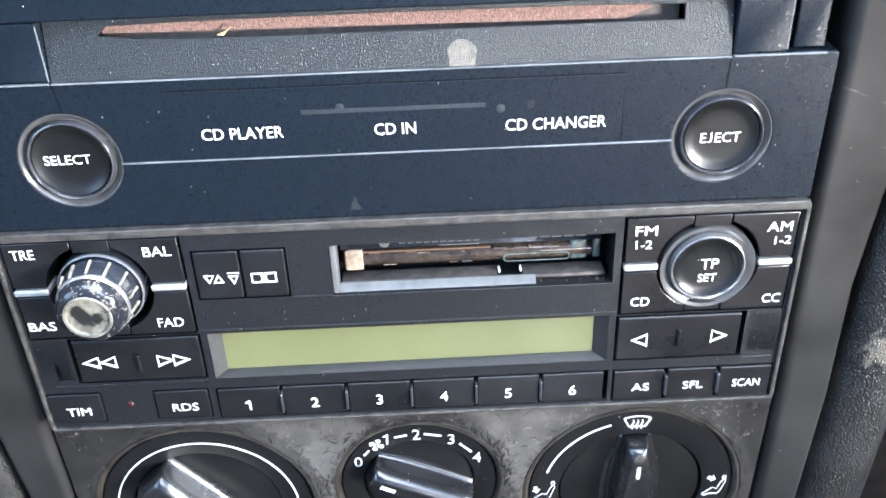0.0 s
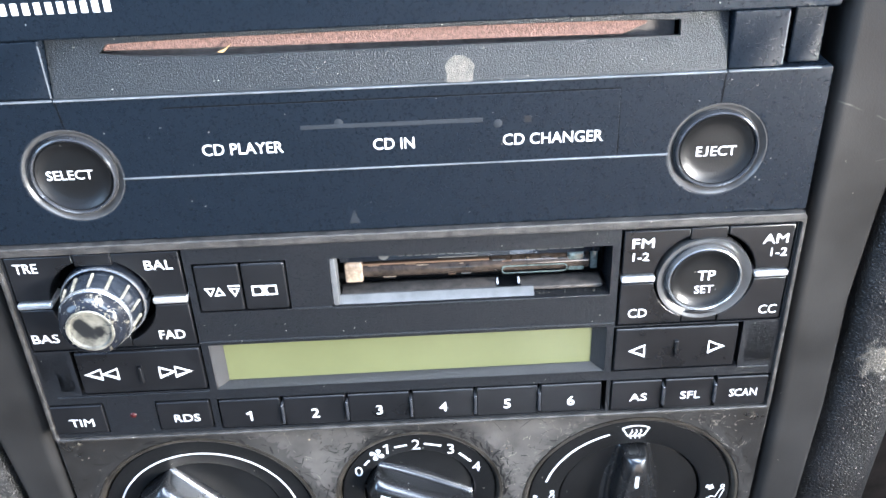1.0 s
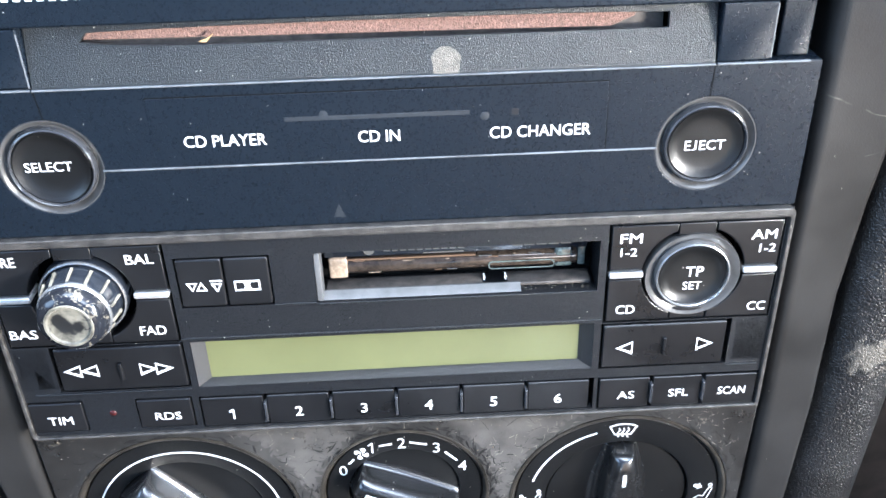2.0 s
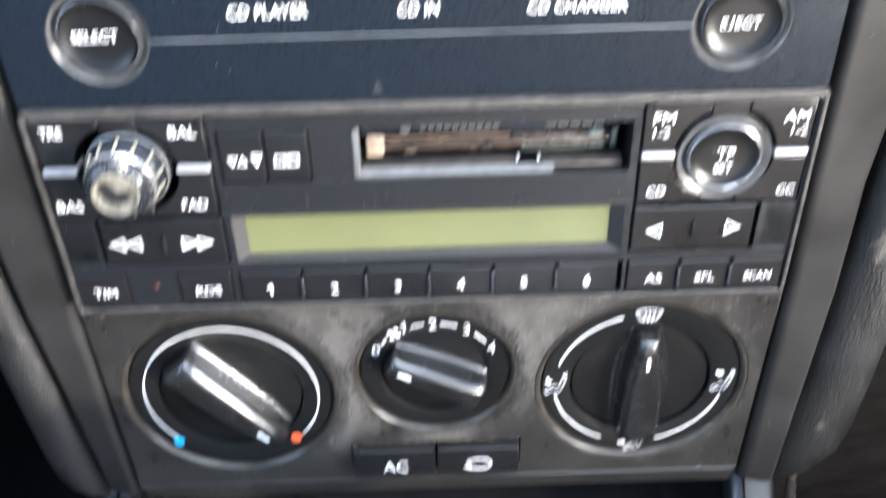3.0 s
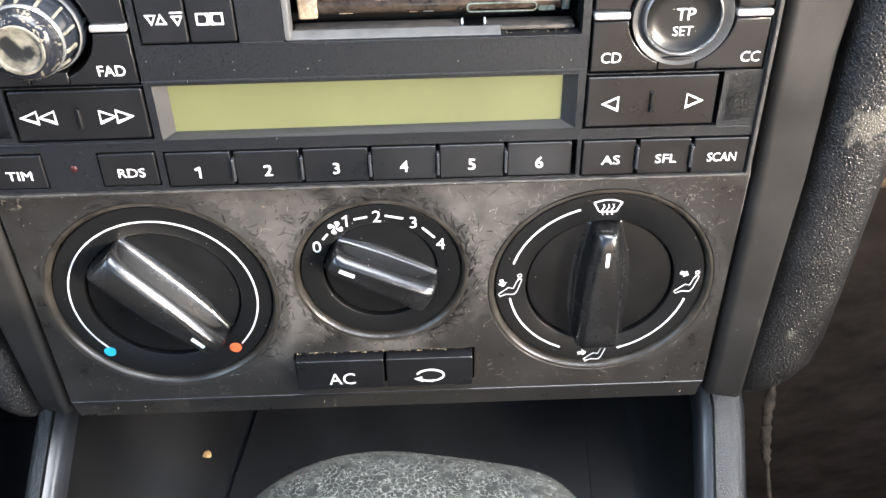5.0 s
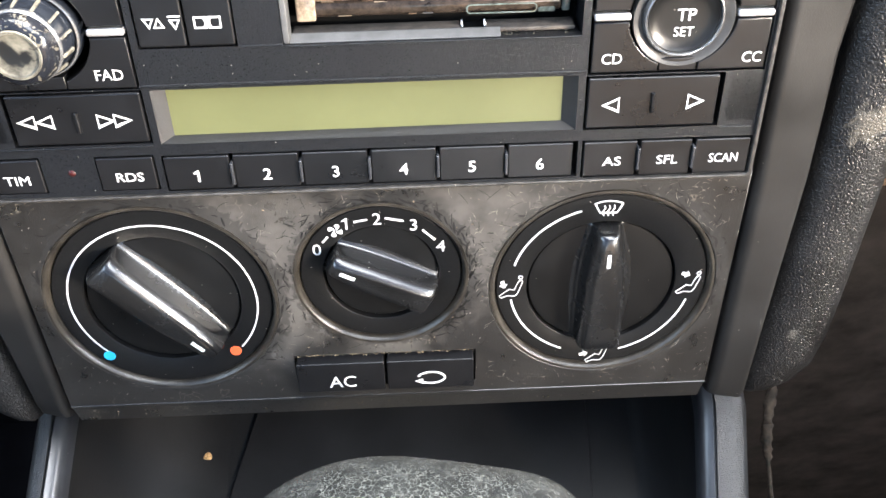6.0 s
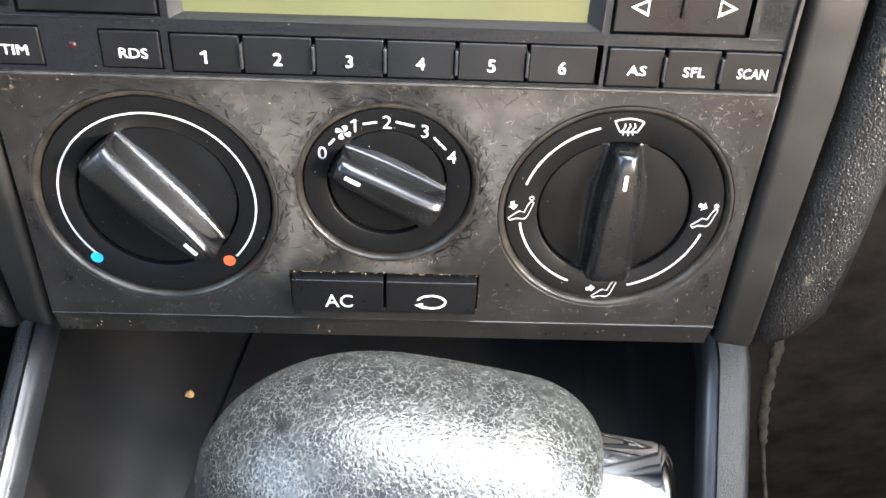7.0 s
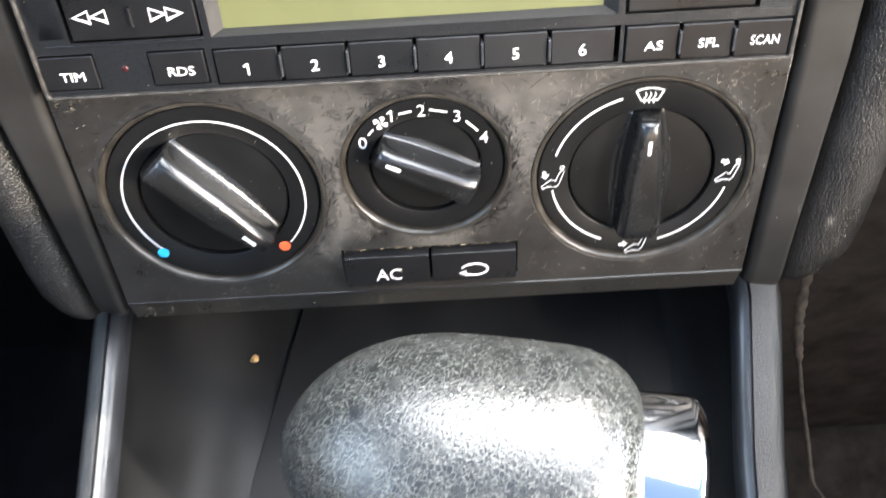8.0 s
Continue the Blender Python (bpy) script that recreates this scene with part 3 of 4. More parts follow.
def cd_unit():
    z = -0.10
    root = thing("cd_player", on_face(0, 7.5, -1), "black car compact disc unit with an empty felt-lined slot", "cd player")
    plate("faceplate", rect(-8.68, 8.68, 5.80, 9.02, 0.06), z - 1.2, z, CD_BLACK, root, holes=[circle(-6.58, 7.36, 1.02), circle(6.58, 7.30, 1.02)])
    # pale strips: the highlights along creases and edges, put into the colour
    for x0, x1, y in ((-5.58, 5.56, 7.25), (-8.6, -6.6, 8.985), (-6.56, 6.56, 8.98), (6.6, 8.42, 8.985)):
        plate("edge_highlight", rect(x0, x1, y, y + 0.035), z - 0.05, z + 0.045, CD_HIGHLIGHT, root, bevel=0.017)
    plate("label_window", rect(-4.5, 4.5, 7.30, 8.74, 0.03), z - 0.02, z + 0.012, CD_BLACK, root, bevel=0.01)
    stroke("groove", [(-4.5, 8.75), (4.51, 8.75), (4.51, 7.30)], 0.035, z - 0.003, VOID, root, thick=0.006)
    plate("top_bar", rect(-8.6, 8.6, 10.20, 12.6, 0.08), z - 1.2, z, CD_BLACK, root)
    plate("side_block", rect(-8.6, -6.58, 9.03, 10.19, 0.03), z - 1.2, z - 0.02, CD_BLACK, root)
    plate("side_block", rect(6.58, 7.65, 9.03, 10.19, 0.03), z - 1.2, z - 0.02, CD_BLACK, root)
    plate("side_block", rect(7.82, 8.45, 9.03, 10.19, 0.03), z - 1.2, z - 0.22, CD_BLACK, root)
    # sloping shelf with the slot through it
    lean = FACE @ Matrix.Translation((0, 9.0, z)) @ pose(0, 0, 0, -14)
    low = [(x, 0.74 + 0.12 * max(0.0, -x / 5.5) ** 6) for x in np.linspace(-5.55, 5.62, 23)]
    high = [(x, 1.08 - 0.05 * abs(x / 5.5) ** 3) for x in np.linspace(5.62, -5.4, 23)]
    nap = [(x, 0.82 + 0.08 * (2.0 - x) / 7.5 + 0.3 * max(0.0, (x - 4.6) / 0.5) ** 2) for x in np.linspace(-5.5, 5.0, 23)]
    shelf = plate("slot_shelf", rect(-6.56, 6.56, 0.02, 1.62), -0.12, 0.0, SHELF, root, holes=[low + high], bevel=0.015, label="coarse grey sloping shelf", m=lean)
    plate("felt_strip", nap + [(5.0, 1.25), (-5.5, 1.25)], -0.30, -0.13, FELT, shelf, bevel=0.02, label="copper brown felt lining", m=lean)
    plate("slot_lip", [(-5.6, 0.6), (5.6, 0.6), (5.6, 1.3), (-5.6, 1.3)], -0.50, -0.36, DUSTY, shelf, bevel=0.01, m=lean)
    plate("fleck", [(-3.32, 0.80), (-3.18, 0.78), (-3.02, 0.95), (-3.15, 0.86)], -0.02, 0.02, CRUMB, shelf, bevel=0.004, m=lean)
    plate("mark", [(1.08, 0.03), (1.58, 0.02), (1.60, 0.22), (1.63, 0.33), (1.55, 0.45), (1.42, 0.53), (1.25, 0.54), (1.12, 0.46), (1.04, 0.33), (1.08, 0.2)], -0.01, 0.004, MARK, shelf, bevel=0.002, label="pale round mark", m=lean)
    box("slot_back", -6.56, 6.56, 9.5, 10.6, z - 1.2, z - 1.06, VOID, root)
    for cx, cy, word, tx, ty, w in ((-6.58, 7.36, "SELECT", -6.67, 7.26, 0.95), (6.58, 7.30, "EJECT", 6.575, 7.14, 0.83)):
        b = ring_button(root, cx, cy, 0.79, z, "round black push button with white lettering")
        if word == "EJECT":
            for piece, x, w in (("E", 6.17, 0.12), ("J", 6.325, 0.09), ("ECT", 6.47, 0.53)):
                text(piece, x, ty, 0.22, z - 0.075, b, width=w, bold=0.008)
        else:
            text(word, tx, ty, 0.21, z - 0.075, b, align="CENTER", width=w, bold=0.008)
    for word, x, w in (("CD PLAYER", -3.88, 1.62), ("CD IN", -0.45, 0.83), ("CD CHANGER", 2.17, 2.02)):
        text(word, x, 7.66 - 0.01 * x, 0.25, z + 0.014, root, width=w, bold=0.010)
    for k in range(10):
        plate("badge_bar", rect(-7.1 + 0.213 * k, -6.98 + 0.213 * k, 10.70, 10.92), z, z + 0.012, WHITE, root, bevel=0.002)
    plate("faded_strip", rect(-1.87, 1.77, 8.17, 8.26), z + 0.01, z + 0.018, FADED, root, bevel=0.002)
    plate("smudge", [(-1.08, 5.98), (-0.84, 5.98), (-0.90, 6.12), (-0.96, 6.30), (-1.03, 6.12)], z, z + 0.004, FADED, root, bevel=0.001)
    for x, y in ((2.07, 8.12), (-1.1, 8.28)):
        plate("smudge", circle(x, y, 0.09, 16), z + 0.01, z + 0.016, FADED, root, bevel=0.001)
    stroke("badge_ring", circle(-7.55, 10.85, 0.24, 32), 0.05, z, WHITE, root, closed=True)
    # thin pale strokes painted for the light on the blocks' edges
    stroke("edge_highlight", [(-6.60, 9.04), (-6.60, 10.1)], 0.03, z - 0.02, CD_HIGHLIGHT, root, thick=0.006)
    stroke("edge_highlight", [(7.63, 9.1), (7.63, 10.15)], 0.025, z - 0.02, CD_HIGHLIGHT, root, thick=0.006)
    stroke("groove", [(-6.56, 9.0), (-6.5, 8.4)], 0.025, z, VOID, root, thick=0.004)
    stroke("groove", [(6.56, 9.0), (6.53, 8.35)], 0.025, z, VOID, root, thick=0.004)
    plate("sensor", rect(2.6, 2.74, 8.12, 8.26), z, z + 0.016, BUTTON, root, bevel=0.003)
    box("housing", -8.6, 8.6, 5.85, 12.5, -12, z - 1.25, VOID, root)
    return root


# ---------------------------------------------------------------- radio
def quarter(cx, cy, sx, sy):
    """Outline of a corner button round a dial."""
    R = 1.13
    x0, x1, y0, y1 = 0.42, 1.85, 0.12, 1.24
    a0, a1 = math.degrees(math.asin(y0 / R)), math.degrees(math.acos(x0 / R))
    pts = [(x1, y0), (x1, y1), (x0, y1)] + arc(0, 0, R, a1, a0, 10)
    return [(cx + sx * x, cy + sy * y) for x, y in pts]


def pentagon_tri(x, y, w, h, sx):
    return [(x - sx * w / 2, y), (x + sx * w / 2, y + h / 2), (x + sx * w / 2, y - h / 2)]


def radio():
    root = thing("car_radio", on_face(0, 3, -1), "grained black cassette car radio with a green display", "car radio")
    holes = [(-8.53, -4.73, 3.02, 5.58), (4.73, 8.53, 2.98, 5.54), (-4.58, -2.54, 3.90, 5.18),
             (-1.62, 4.56, 3.88, 5.16), (-4.56, 4.56, 1.68, 2.98), (-7.72, -4.72, 1.72, 3.0),
             (4.72, 7.72, 1.66, 2.95), (-8.60, -7.30, 0.54, 1.45), (-6.10, -4.78, 0.54, 1.43),
             (-4.63, 4.65, 0.48, 1.40), (4.74, 8.57, 0.44, 1.39)]
    slotted("faceplate", (-8.66, 8.66, 0.36, 5.78), holes, -1.0, -0.03, RADIO_BLACK, root)
    plate("rim", rect(-8.68, 8.68, 0.34, 5.80, 0.14), -0.6, 0.06, DUST_RIM, root, holes=[rect(-8.58, 8.58, 0.42, 5.60, 0.06)], bevel=0.03, label="dusty raised rim")
    box("backing", -8.6, 8.6, 0.4, 5.7, -12, -1.02, VOID, root)
    # corner buttons
    names = {(-1, 1): "TRE", (1, 1): "BAL", (-1, -1): "BAS", (1, -1): "FAD"}
    for cx, cy, words in ((-6.64, 4.31, names), (6.64, 4.27, {(-1, 1): "FM", (1, 1): "AM", (-1, -1): "CD", (1, -1): "CC"})):
        for (sx, sy), word in words.items():
            b = plate("button", quarter(cx, cy, sx, sy), -0.7, 0.0, BUTTON, root, bevel=0.035, label="smooth black corner button with white lettering")
            if cx < 0:
                x, y, w = {"TRE": (-8.33, 5.16, 0.50), "BAL": (-5.55, 5.11, 0.60), "BAS": (-8.42, 3.29, 0.60), "FAD": (-5.58, 3.26, 0.58)}[word]
                text(word, x, y, 0.24, 0.002, b, width=w)
            else:
                x, y, w = {"FM": (4.97, 5.08, 0.48), "AM": (7.82, 5.05, 0.55), "CD": (5.00, 3.23, 0.43), "CC": (7.98, 3.18, 0.41)}[word]
                text(word, x, y, 0.24, 0.002, b, width=w)
                if sy > 0:
                    text("1-2", x + (0.03 if sx < 0 else 0.21), y - 0.33, 0.21, 0.002, b, width=0.36, bold=0.01)
        for sy in (1, -1):
            plate("tab", rect(cx - 0.40, cx + 0.40, min(cy + sy * 0.95, cy + sy * 1.24), max(cy + sy * 0.95, cy + sy * 1.24)), -0.7, -0.02, BUTTON, root, bevel=0.03)
        for sx in (1, -1):
            a, b2 = sorted((cx + sx * 1.10, cx + sx * 1.86))
            plate("bar", rect(a, b2, cy - 0.075, cy + 0.075, 0.05), -0.6, 0.05, SILVER, root, bevel=0.04, label="silver light bar")
    # push dial at one side
    cx, cy = 6.64, 4.20
    dial = ring_button(root, cx, cy, 0.76, 0.03, "dished round black button", "dial_button", RIM, RING, 0.27)
    text("TP", 6.70, 4.12, 0.26, -0.055, dial, align="CENTER", width=0.40)
    text("SET", 6.68, 3.78, 0.21, -0.055, dial, align="CENTER", width=0.42, bold=0.005)
    # volume knob
    cx, cy = -6.62, 4.31
    knob = lathe("volume_knob", cx, cy, [(0.94, -0.5), (0.94, -0.02), (0.91, 0.03), (0.86, 0.03), (0.84, -0.02), (0.82, 0.1), (0.77, 0.50), (0.75, 0.56), (0.70, 0.60)], GLOSS, root, "worn black volume knob with chrome bands")
    lathe("collar", cx, cy, [(0.87, 0.0), (0.89, 0.05), (0.92, 0.04), (0.94, -0.05)], RIM, knob, "thin silver collar")
    lathe("shoulder", cx, cy, [(0.73, 0.52), (0.75, 0.60), (0.735, 0.76), (0.68, 0.92), (0.60, 1.0), (0.51, 1.02)], WORN_GLOSS, knob, "glossy black shoulder, worn")
    lathe("edge", cx, cy, [(0.76, 0.57), (0.78, 0.60), (0.77, 0.65), (0.74, 0.68)], RIM, knob, "chrome edge")
    lathe("cap", cx, cy, [(0.52, 0.99), (0.50, 1.05), (0.455, 1.05), (0.43, 1.0), (0.24, 0.97), (0, 0.96)], WORN, knob, "worn beige cap with a dark rubbed patch")
    for k in range(13):
        a = 2 * math.pi * (k + 0.3) / 13
        d = 0.028 + 0.02 * ((k * 7) % 5) / 5
        rib = [[(0.82 * math.cos(a + e), 0.82 * math.sin(a + e), 0.10) for e in (-d, d)] + [(0.86 * math.cos(a + e), 0.86 * math.sin(a + e), 0.12) for e in (d * 0.8, -d * 0.8)],
               [(0.765 * math.cos(a + e), 0.765 * math.sin(a + e), 0.54) for e in (-d, d)] + [(0.80 * math.cos(a + e), 0.80 * math.sin(a + e), 0.52) for e in (d * 0.8, -d * 0.8)]]
        loft("rib", [[(cx + x, cy + y, z) for x, y, z in s] for s in rib], WORN, knob)
    # two tape buttons
    for x0, x1, sign in ((-4.54, -3.57, 0), (-3.53, -2.58, 1)):
        b = plate("button", rect(x0, x1, 3.94, 5.14, 0.05), -0.6, 0.0, BUTTON, root, bevel=0.04, label="smooth black tape button")
        if sign == 0:
            for x, up in ((-4.26, -1), (-4.06, 1), (-3.73, -1)):
                h, y = 0.09 * up, 4.46 if x < -3.9 else 4.43
                stroke("symbol", [(x, y + h), (x + 0.095, y - h), (x - 0.095, y - h)], 0.03, 0.001, WHITE, b, closed=True)
            stroke("symbol", [(-3.86, 4.60), (-3.60, 4.60)], 0.032, 0.001, WHITE, b)
        else:
            for x in (-3.22, -2.93):
                stroke("symbol", rect(x - 0.115, x + 0.115, 4.34, 4.56), 0.036, 0.001, WHITE, b, closed=True)
            stroke("symbol", arc(-3.26, 4.45, 0.155, 42, -42, 10), 0.05, 0.0012, WHITE, b)
            stroke("symbol", arc(-2.89, 4.45, 0.155, 138, 222, 10), 0.05, 0.0012, WHITE, b)
    # tape slot
    slot = box("tape_slot", -1.6, 4.54, 3.9, 5.14, -3.0, -2.9, VOID, root)
    box("slot_roof", -1.62, 4.56, 5.16, 5.24, -3.0, -0.1, VOID, slot)
    box("slot_sill", -1.58, 4.52, 3.74, 3.885, -3.0, -0.06, RADIO_BLACK, slot)
    bm = bmesh.new()
    prof = [(3.86, -0.05), (4.02, -0.30), (4.02, -0.34), (3.86, -0.34)]
    a = [bm.verts.new((-1.56, y, z)) for y, z in prof]
    b = [bm.verts.new((2.88, y, z)) for y, z in prof]
    for k in range(4):
        bm.faces.new((a[k], a[(k + 1) % 4], b[(k + 1) % 4], b[k]))
    bm.faces.new(a)
    bm.faces.new(b)
    part("sill_strip", bm, SILL, slot, "light grey sill strip")
    plate("slot_side", rect(-1.62, -1.48, 3.9, 5.14, 0.06), -0.5, -0.05, SILL, slot, bevel=0.03, label="light grey worn edge")
    inner = FACE @ Matrix.Translation((0, 0.23, 0.45))
    box("slot_back", -1.5, 4.5, 3.86, 5.2, -1.75, -1.6, GLOSS, slot, m=inner)
    box("tape_door", -1.45, 4.4, 4.44, 5.6, -1.3, -1.05, GLOSS, slot, 0.03, label="glossy black tape door", m=inner)
    turn = inner @ Matrix.Translation((-1.36, 4.17, -1.25)) @ pose(0, 0, 0, 0, 90, 0)
    lathe("clear_tube", 0, 0, [(0, 0.02), (0.2, 0.02), (0.22, 0.06), (0.22, 5.5), (0.2, 5.54), (0, 5.54)], TUBE, slot, "clear brown plastic roller", n=24, m=turn)
    box("tube_end", -1.36, -0.94, 3.92, 4.45, -1.5, -1.0, GLASS_DIRTY, slot, 0.06, label="cloudy clear plastic block", m=inner)
    box("tube_end", 3.68, 4.08, 3.95, 4.45, -1.5, -1.05, GLASS_GREY, slot, 0.06, label="cloudy clear plastic block", m=inner)
    box("guide", 4.20, 4.38, 3.95, 4.6, -1.5, -1.1, GLASS_GREY, slot, 0.04, m=inner)
    stroke("window_outline", rect(2.2, 3.66, 4.0, 4.18, 0.08), 0.03, -1.02, GLASS_GREY, slot, closed=True, m=inner)
    box("copper_edge", -0.94, 1.9, 4.38, 4.42, -1.05, -1.0, COPPER, slot, label="copper coloured edge", m=inner)
    plate("badge_bar", rect(0.75, 1.65, 4.47, 4.50), -1.06, -1.035, PRINT, slot, bevel=0.002, m=inner)
    lathe("badge_dot", -0.45, 4.61, [(0, -1.03), (0.12, -1.03), (0.12, -1.06)], PRINT, slot, n=20, m=inner)
    random.seed(12)
    # pale slivers stand in for the streaks of light on the clear tube
    for k in range(16):
        x, y = random.uniform(-0.9, 3.6), random.choice((4.33, 4.36, 4.30, 4.02))
        l = random.uniform(0.05, 0.3)
        box("painted_glint", x, min(x + l, 3.66), y, y + random.uniform(0.008, 0.02), -1.07, -1.035, random.choice((COPPER, GLASS_DIRTY, SILL)), slot, m=inner)
    box("door_rail", -1.45, 2.05, 3.68, 3.77, -1.25, -0.75, DUSTY, slot, 0.03, m=inner)
    box("door_rail", 2.6, 4.45, 3.68, 3.77, -1.25, -0.75, DUSTY, slot, 0.03, m=inner)
    box("clip", 2.07, 2.11, 3.74, 3.84, -1.1, -0.95, WHITE, slot, m=inner)
    box("clip", 2.55, 2.59, 3.74, 3.84, -1.1, -0.95, WHITE, slot, m=inner)
    for x0, x1, n in ((-0.14, 1.68, 10), (2.70, 4.05, 5)):
        step = (x1 - x0) / n
        for k in range(n):
            plate("badge_bar", rect(x0 + step * k + 0.02, x0 + step * (k + 1) - 0.03, 4.57, 4.65), -1.06, -1.03, PRINT, slot, bevel=0.002, m=inner)
    random.seed(4)
    for k in range(60):
        x, d, a = 2.7 + 1.75 * random.random(), random.random() * 0.3, random.random() * 6.28
        c = FACE @ Vector((x, 3.90, -0.15 - d))
        box("lint", -0.006, 0.006, -0.008 - 0.02 * random.random(), 0.012, -0.008, 0.01, DUSTY_LIGHT, slot, m=Matrix.Translation(c) @ pose(0, 0, 0, 0, 0, math.degrees(a)) @ Matrix.Scale(U, 4))
    # display
    lcd = box("display", -4.5, 4.5, 1.6, 3.05, -0.42, -0.30, LCD, root, label="blank green liquid crystal display")
    bm = bmesh.new()
    outer, inner = rect(-4.56, 4.56, 1.68, 2.98), [(-4.30, 1.755), (4.27, 1.79), (4.27, 2.88), (-4.30, 2.90)]
    o = [bm.verts.new((x, y, -0.05)) for x, y in outer]
    i = [bm.verts.new((x, y, -0.29)) for x, y in inner]
    for k in range(4):
        bm.faces.new((o[k], o[(k + 1) % 4], i[(k + 1) % 4], i[k]))
    part("display_bezel", bm, BEZEL, lcd, "sloping grey bezel", smooth=False)
    for x0, x1, y in ((-4.74, 4.70, 3.06), (-2.54, -1.62, 3.88), (-1.62, 4.56, 3.85), (-8.30, -4.74, 1.64), (7.72, 8.45, 1.60)):
        plate("ledge", rect(x0, x1, y, y + 0.045), -0.2, 0.005, RADIO_BLACK, root, bevel=0.02)
    # rockers
    for x0, x1, y0, y1, kind in ((-7.62, -4.77, 1.78, 2.96, "seek"), (4.77, 7.60, 1.72, 2.91, "tune")):
        b = plate("rocker", rect(x0, x1, y0, y1, 0.04), -0.6, 0.02, BUTTON, root, bevel=0.04, label="wide black rocker button")
        mid = (x0 + x1) / 2
        plate("ridge", rect(mid - 0.04, mid + 0.04, 2.08, 2.55), 0.0, 0.10, BUTTON, b, bevel=0.03)
        if kind == "seek":
            for x, s in ((-7.28, 1), (-6.90, 1), (-5.60, -1), (-5.24, -1)):
                stroke("symbol", pentagon_tri(x, 2.35 - 0.02 * (s < 0), 0.34, 0.28, s), 0.037, 0.021, WHITE, b, closed=True)
        else:
            stroke("symbol", pentagon_tri(5.29, 2.28, 0.33, 0.31, 1), 0.037, 0.021, WHITE, b, closed=True)
            stroke("symbol", pentagon_tri(7.12, 2.31, 0.33, 0.31, -1), 0.037, 0.021, WHITE, b, closed=True)
    plate("blank", rect(7.82, 8.52, 1.74, 2.92, 0.03), -0.6, -0.03, RADIO_BLACK, root, bevel=0.03)
    plate("blank", rect(-8.55, -7.78, 1.80, 3.0, 0.03), -0.6, -0.03, RADIO_BLACK, root, bevel=0.03)
    # bottom row
    keys = [(-8.57, -7.33, 0.57, 1.41, "TIM"), (-6.07, -4.82, 0.57, 1.39, "RDS")]
    keys += [(-4.59 + 1.534 * k, -4.59 + 1.534 * k + 1.445, 0.52, 1.36, str(k + 1)) for k in range(6)]
    keys += [(4.78, 5.97, 0.48, 1.35, "AS"), (6.06, 7.21, 0.47, 1.35, "SFL"), (7.30, 8.53, 0.46, 1.34, "SCAN")]
    for x0, x1, y0, y1, word in keys:
        b = plate("button", rect(x0, x1, y0, y1, 0.03), -0.6, 0.01, BUTTON, root, bevel=0.03, label="small black key with white lettering")
        w = {"TIM": 0.57, "RDS": 0.61, "AS": 0.42, "SFL": 0.48, "SCAN": 0.66}.get(word)
        tx, ty = (x0 + x1) / 2 + (0.05 if len(word) > 1 else 0.0), 0.79 if x0 < -4.7 else 0.75
        if len(word) == 1:
            tx = x0 + 0.72
            text(word, tx, 0.72, 0.29, 0.011, b, bold=0.018, align="CENTER")
            if word == "1":
                stroke("lettering", [(tx - 0.10, 0.93), (tx + 0.01, 1.0)], 0.05, 0.012, WHITE, b)
        else:
            text(word, tx, ty, 0.23, 0.011, b, align="CENTER", width=w)
    for k in list(range(5)) + [7.2, 8.02]:
        x = -4.59 + 1.534 * (k + 1) - 0.045 if k < 6 else (6.015 if k < 8 else 7.255)
        plate("bead", rect(x - 0.035, x + 0.035, 0.64, 1.20, 0.02), -0.4, 0.10, CAP_RIM, root, bevel=0.025)
    lathe("indicator", -6.67, 1.03, [(0, 0.0), (0.06, -0.01), (0.09, -0.04), (0.09, -0.2)], LED_M, root, "dark red indicator", n=20)
    return root


# ---------------------------------------------------------------- heater controls
Z_CLIM = -0.42


def grip(cx, cy, half, angle, parent, z0, z1, widths, at):
    """The wing that one turns: a flat top, wide at the tail and narrow at the tip, on steep flanks that sweep out into the disc."""
    ca, sa = math.cos(radians(angle)), math.sin(radians(angle))
    tail, mid, tip = widths
    ends = [(0.0, 0.02, 0.86), (0.012, 0.62, 0.92), (0.03, 0.82, 0.95), (0.07, 0.92, 0.98), (0.13, 0.97, 1.0)]
    steps = [(-half + d, e, w) for d, e, w in ends] + [(half * (k / 9 - 1), 1.0, 1.0) for k in range(2, 17)] + [(half - d, e, w) for d, e, w in reversed(ends)]
    secs = []
    for x, e, we in steps:
        u = (x / half + 1) / 2
        w = tail + (mid - tail) * 2 * u if u < 0.5 else mid + (tip - mid) * (2 * u - 1) ** 1.5
        w *= we
        h = (z1 - z0) * e * (1.0 - 0.05 * (2 * u - 1) ** 2)
        side = [(w + 0.27, 0.0), (w + 0.18, 0.012), (w + 0.11, 0.045), (w + 0.06, 0.11), (w + 0.035, 0.22), (w + 0.012, 0.48), (w - 0.006, 0.64), (w - 0.035, 0.77), (w - 0.08, 0.875), (w - 0.14, 0.95), (w - 0.20, 0.988), (w - 0.25, 1.0), (w * 0.08, 1.0)]
        sec = [(y, h * v) for y, v in side] + [(-y, h * v) for y, v in reversed(side)]
        secs.append([(cx + x * ca - y * sa, cy + x * sa + y * ca, z0 + v) for y, v in sec])
    g = loft("grip", secs, KNOB, parent, "satin black grip wing")
    a, b = ((cx + (at + d) * ca, cy + (at + d) * sa) for d in (-0.2, 0.2))
    stroke("pointer", [a, b], 0.095, z0 + 0.985 * (z1 - z0), WHITE, g, thick=0.012)
    return g


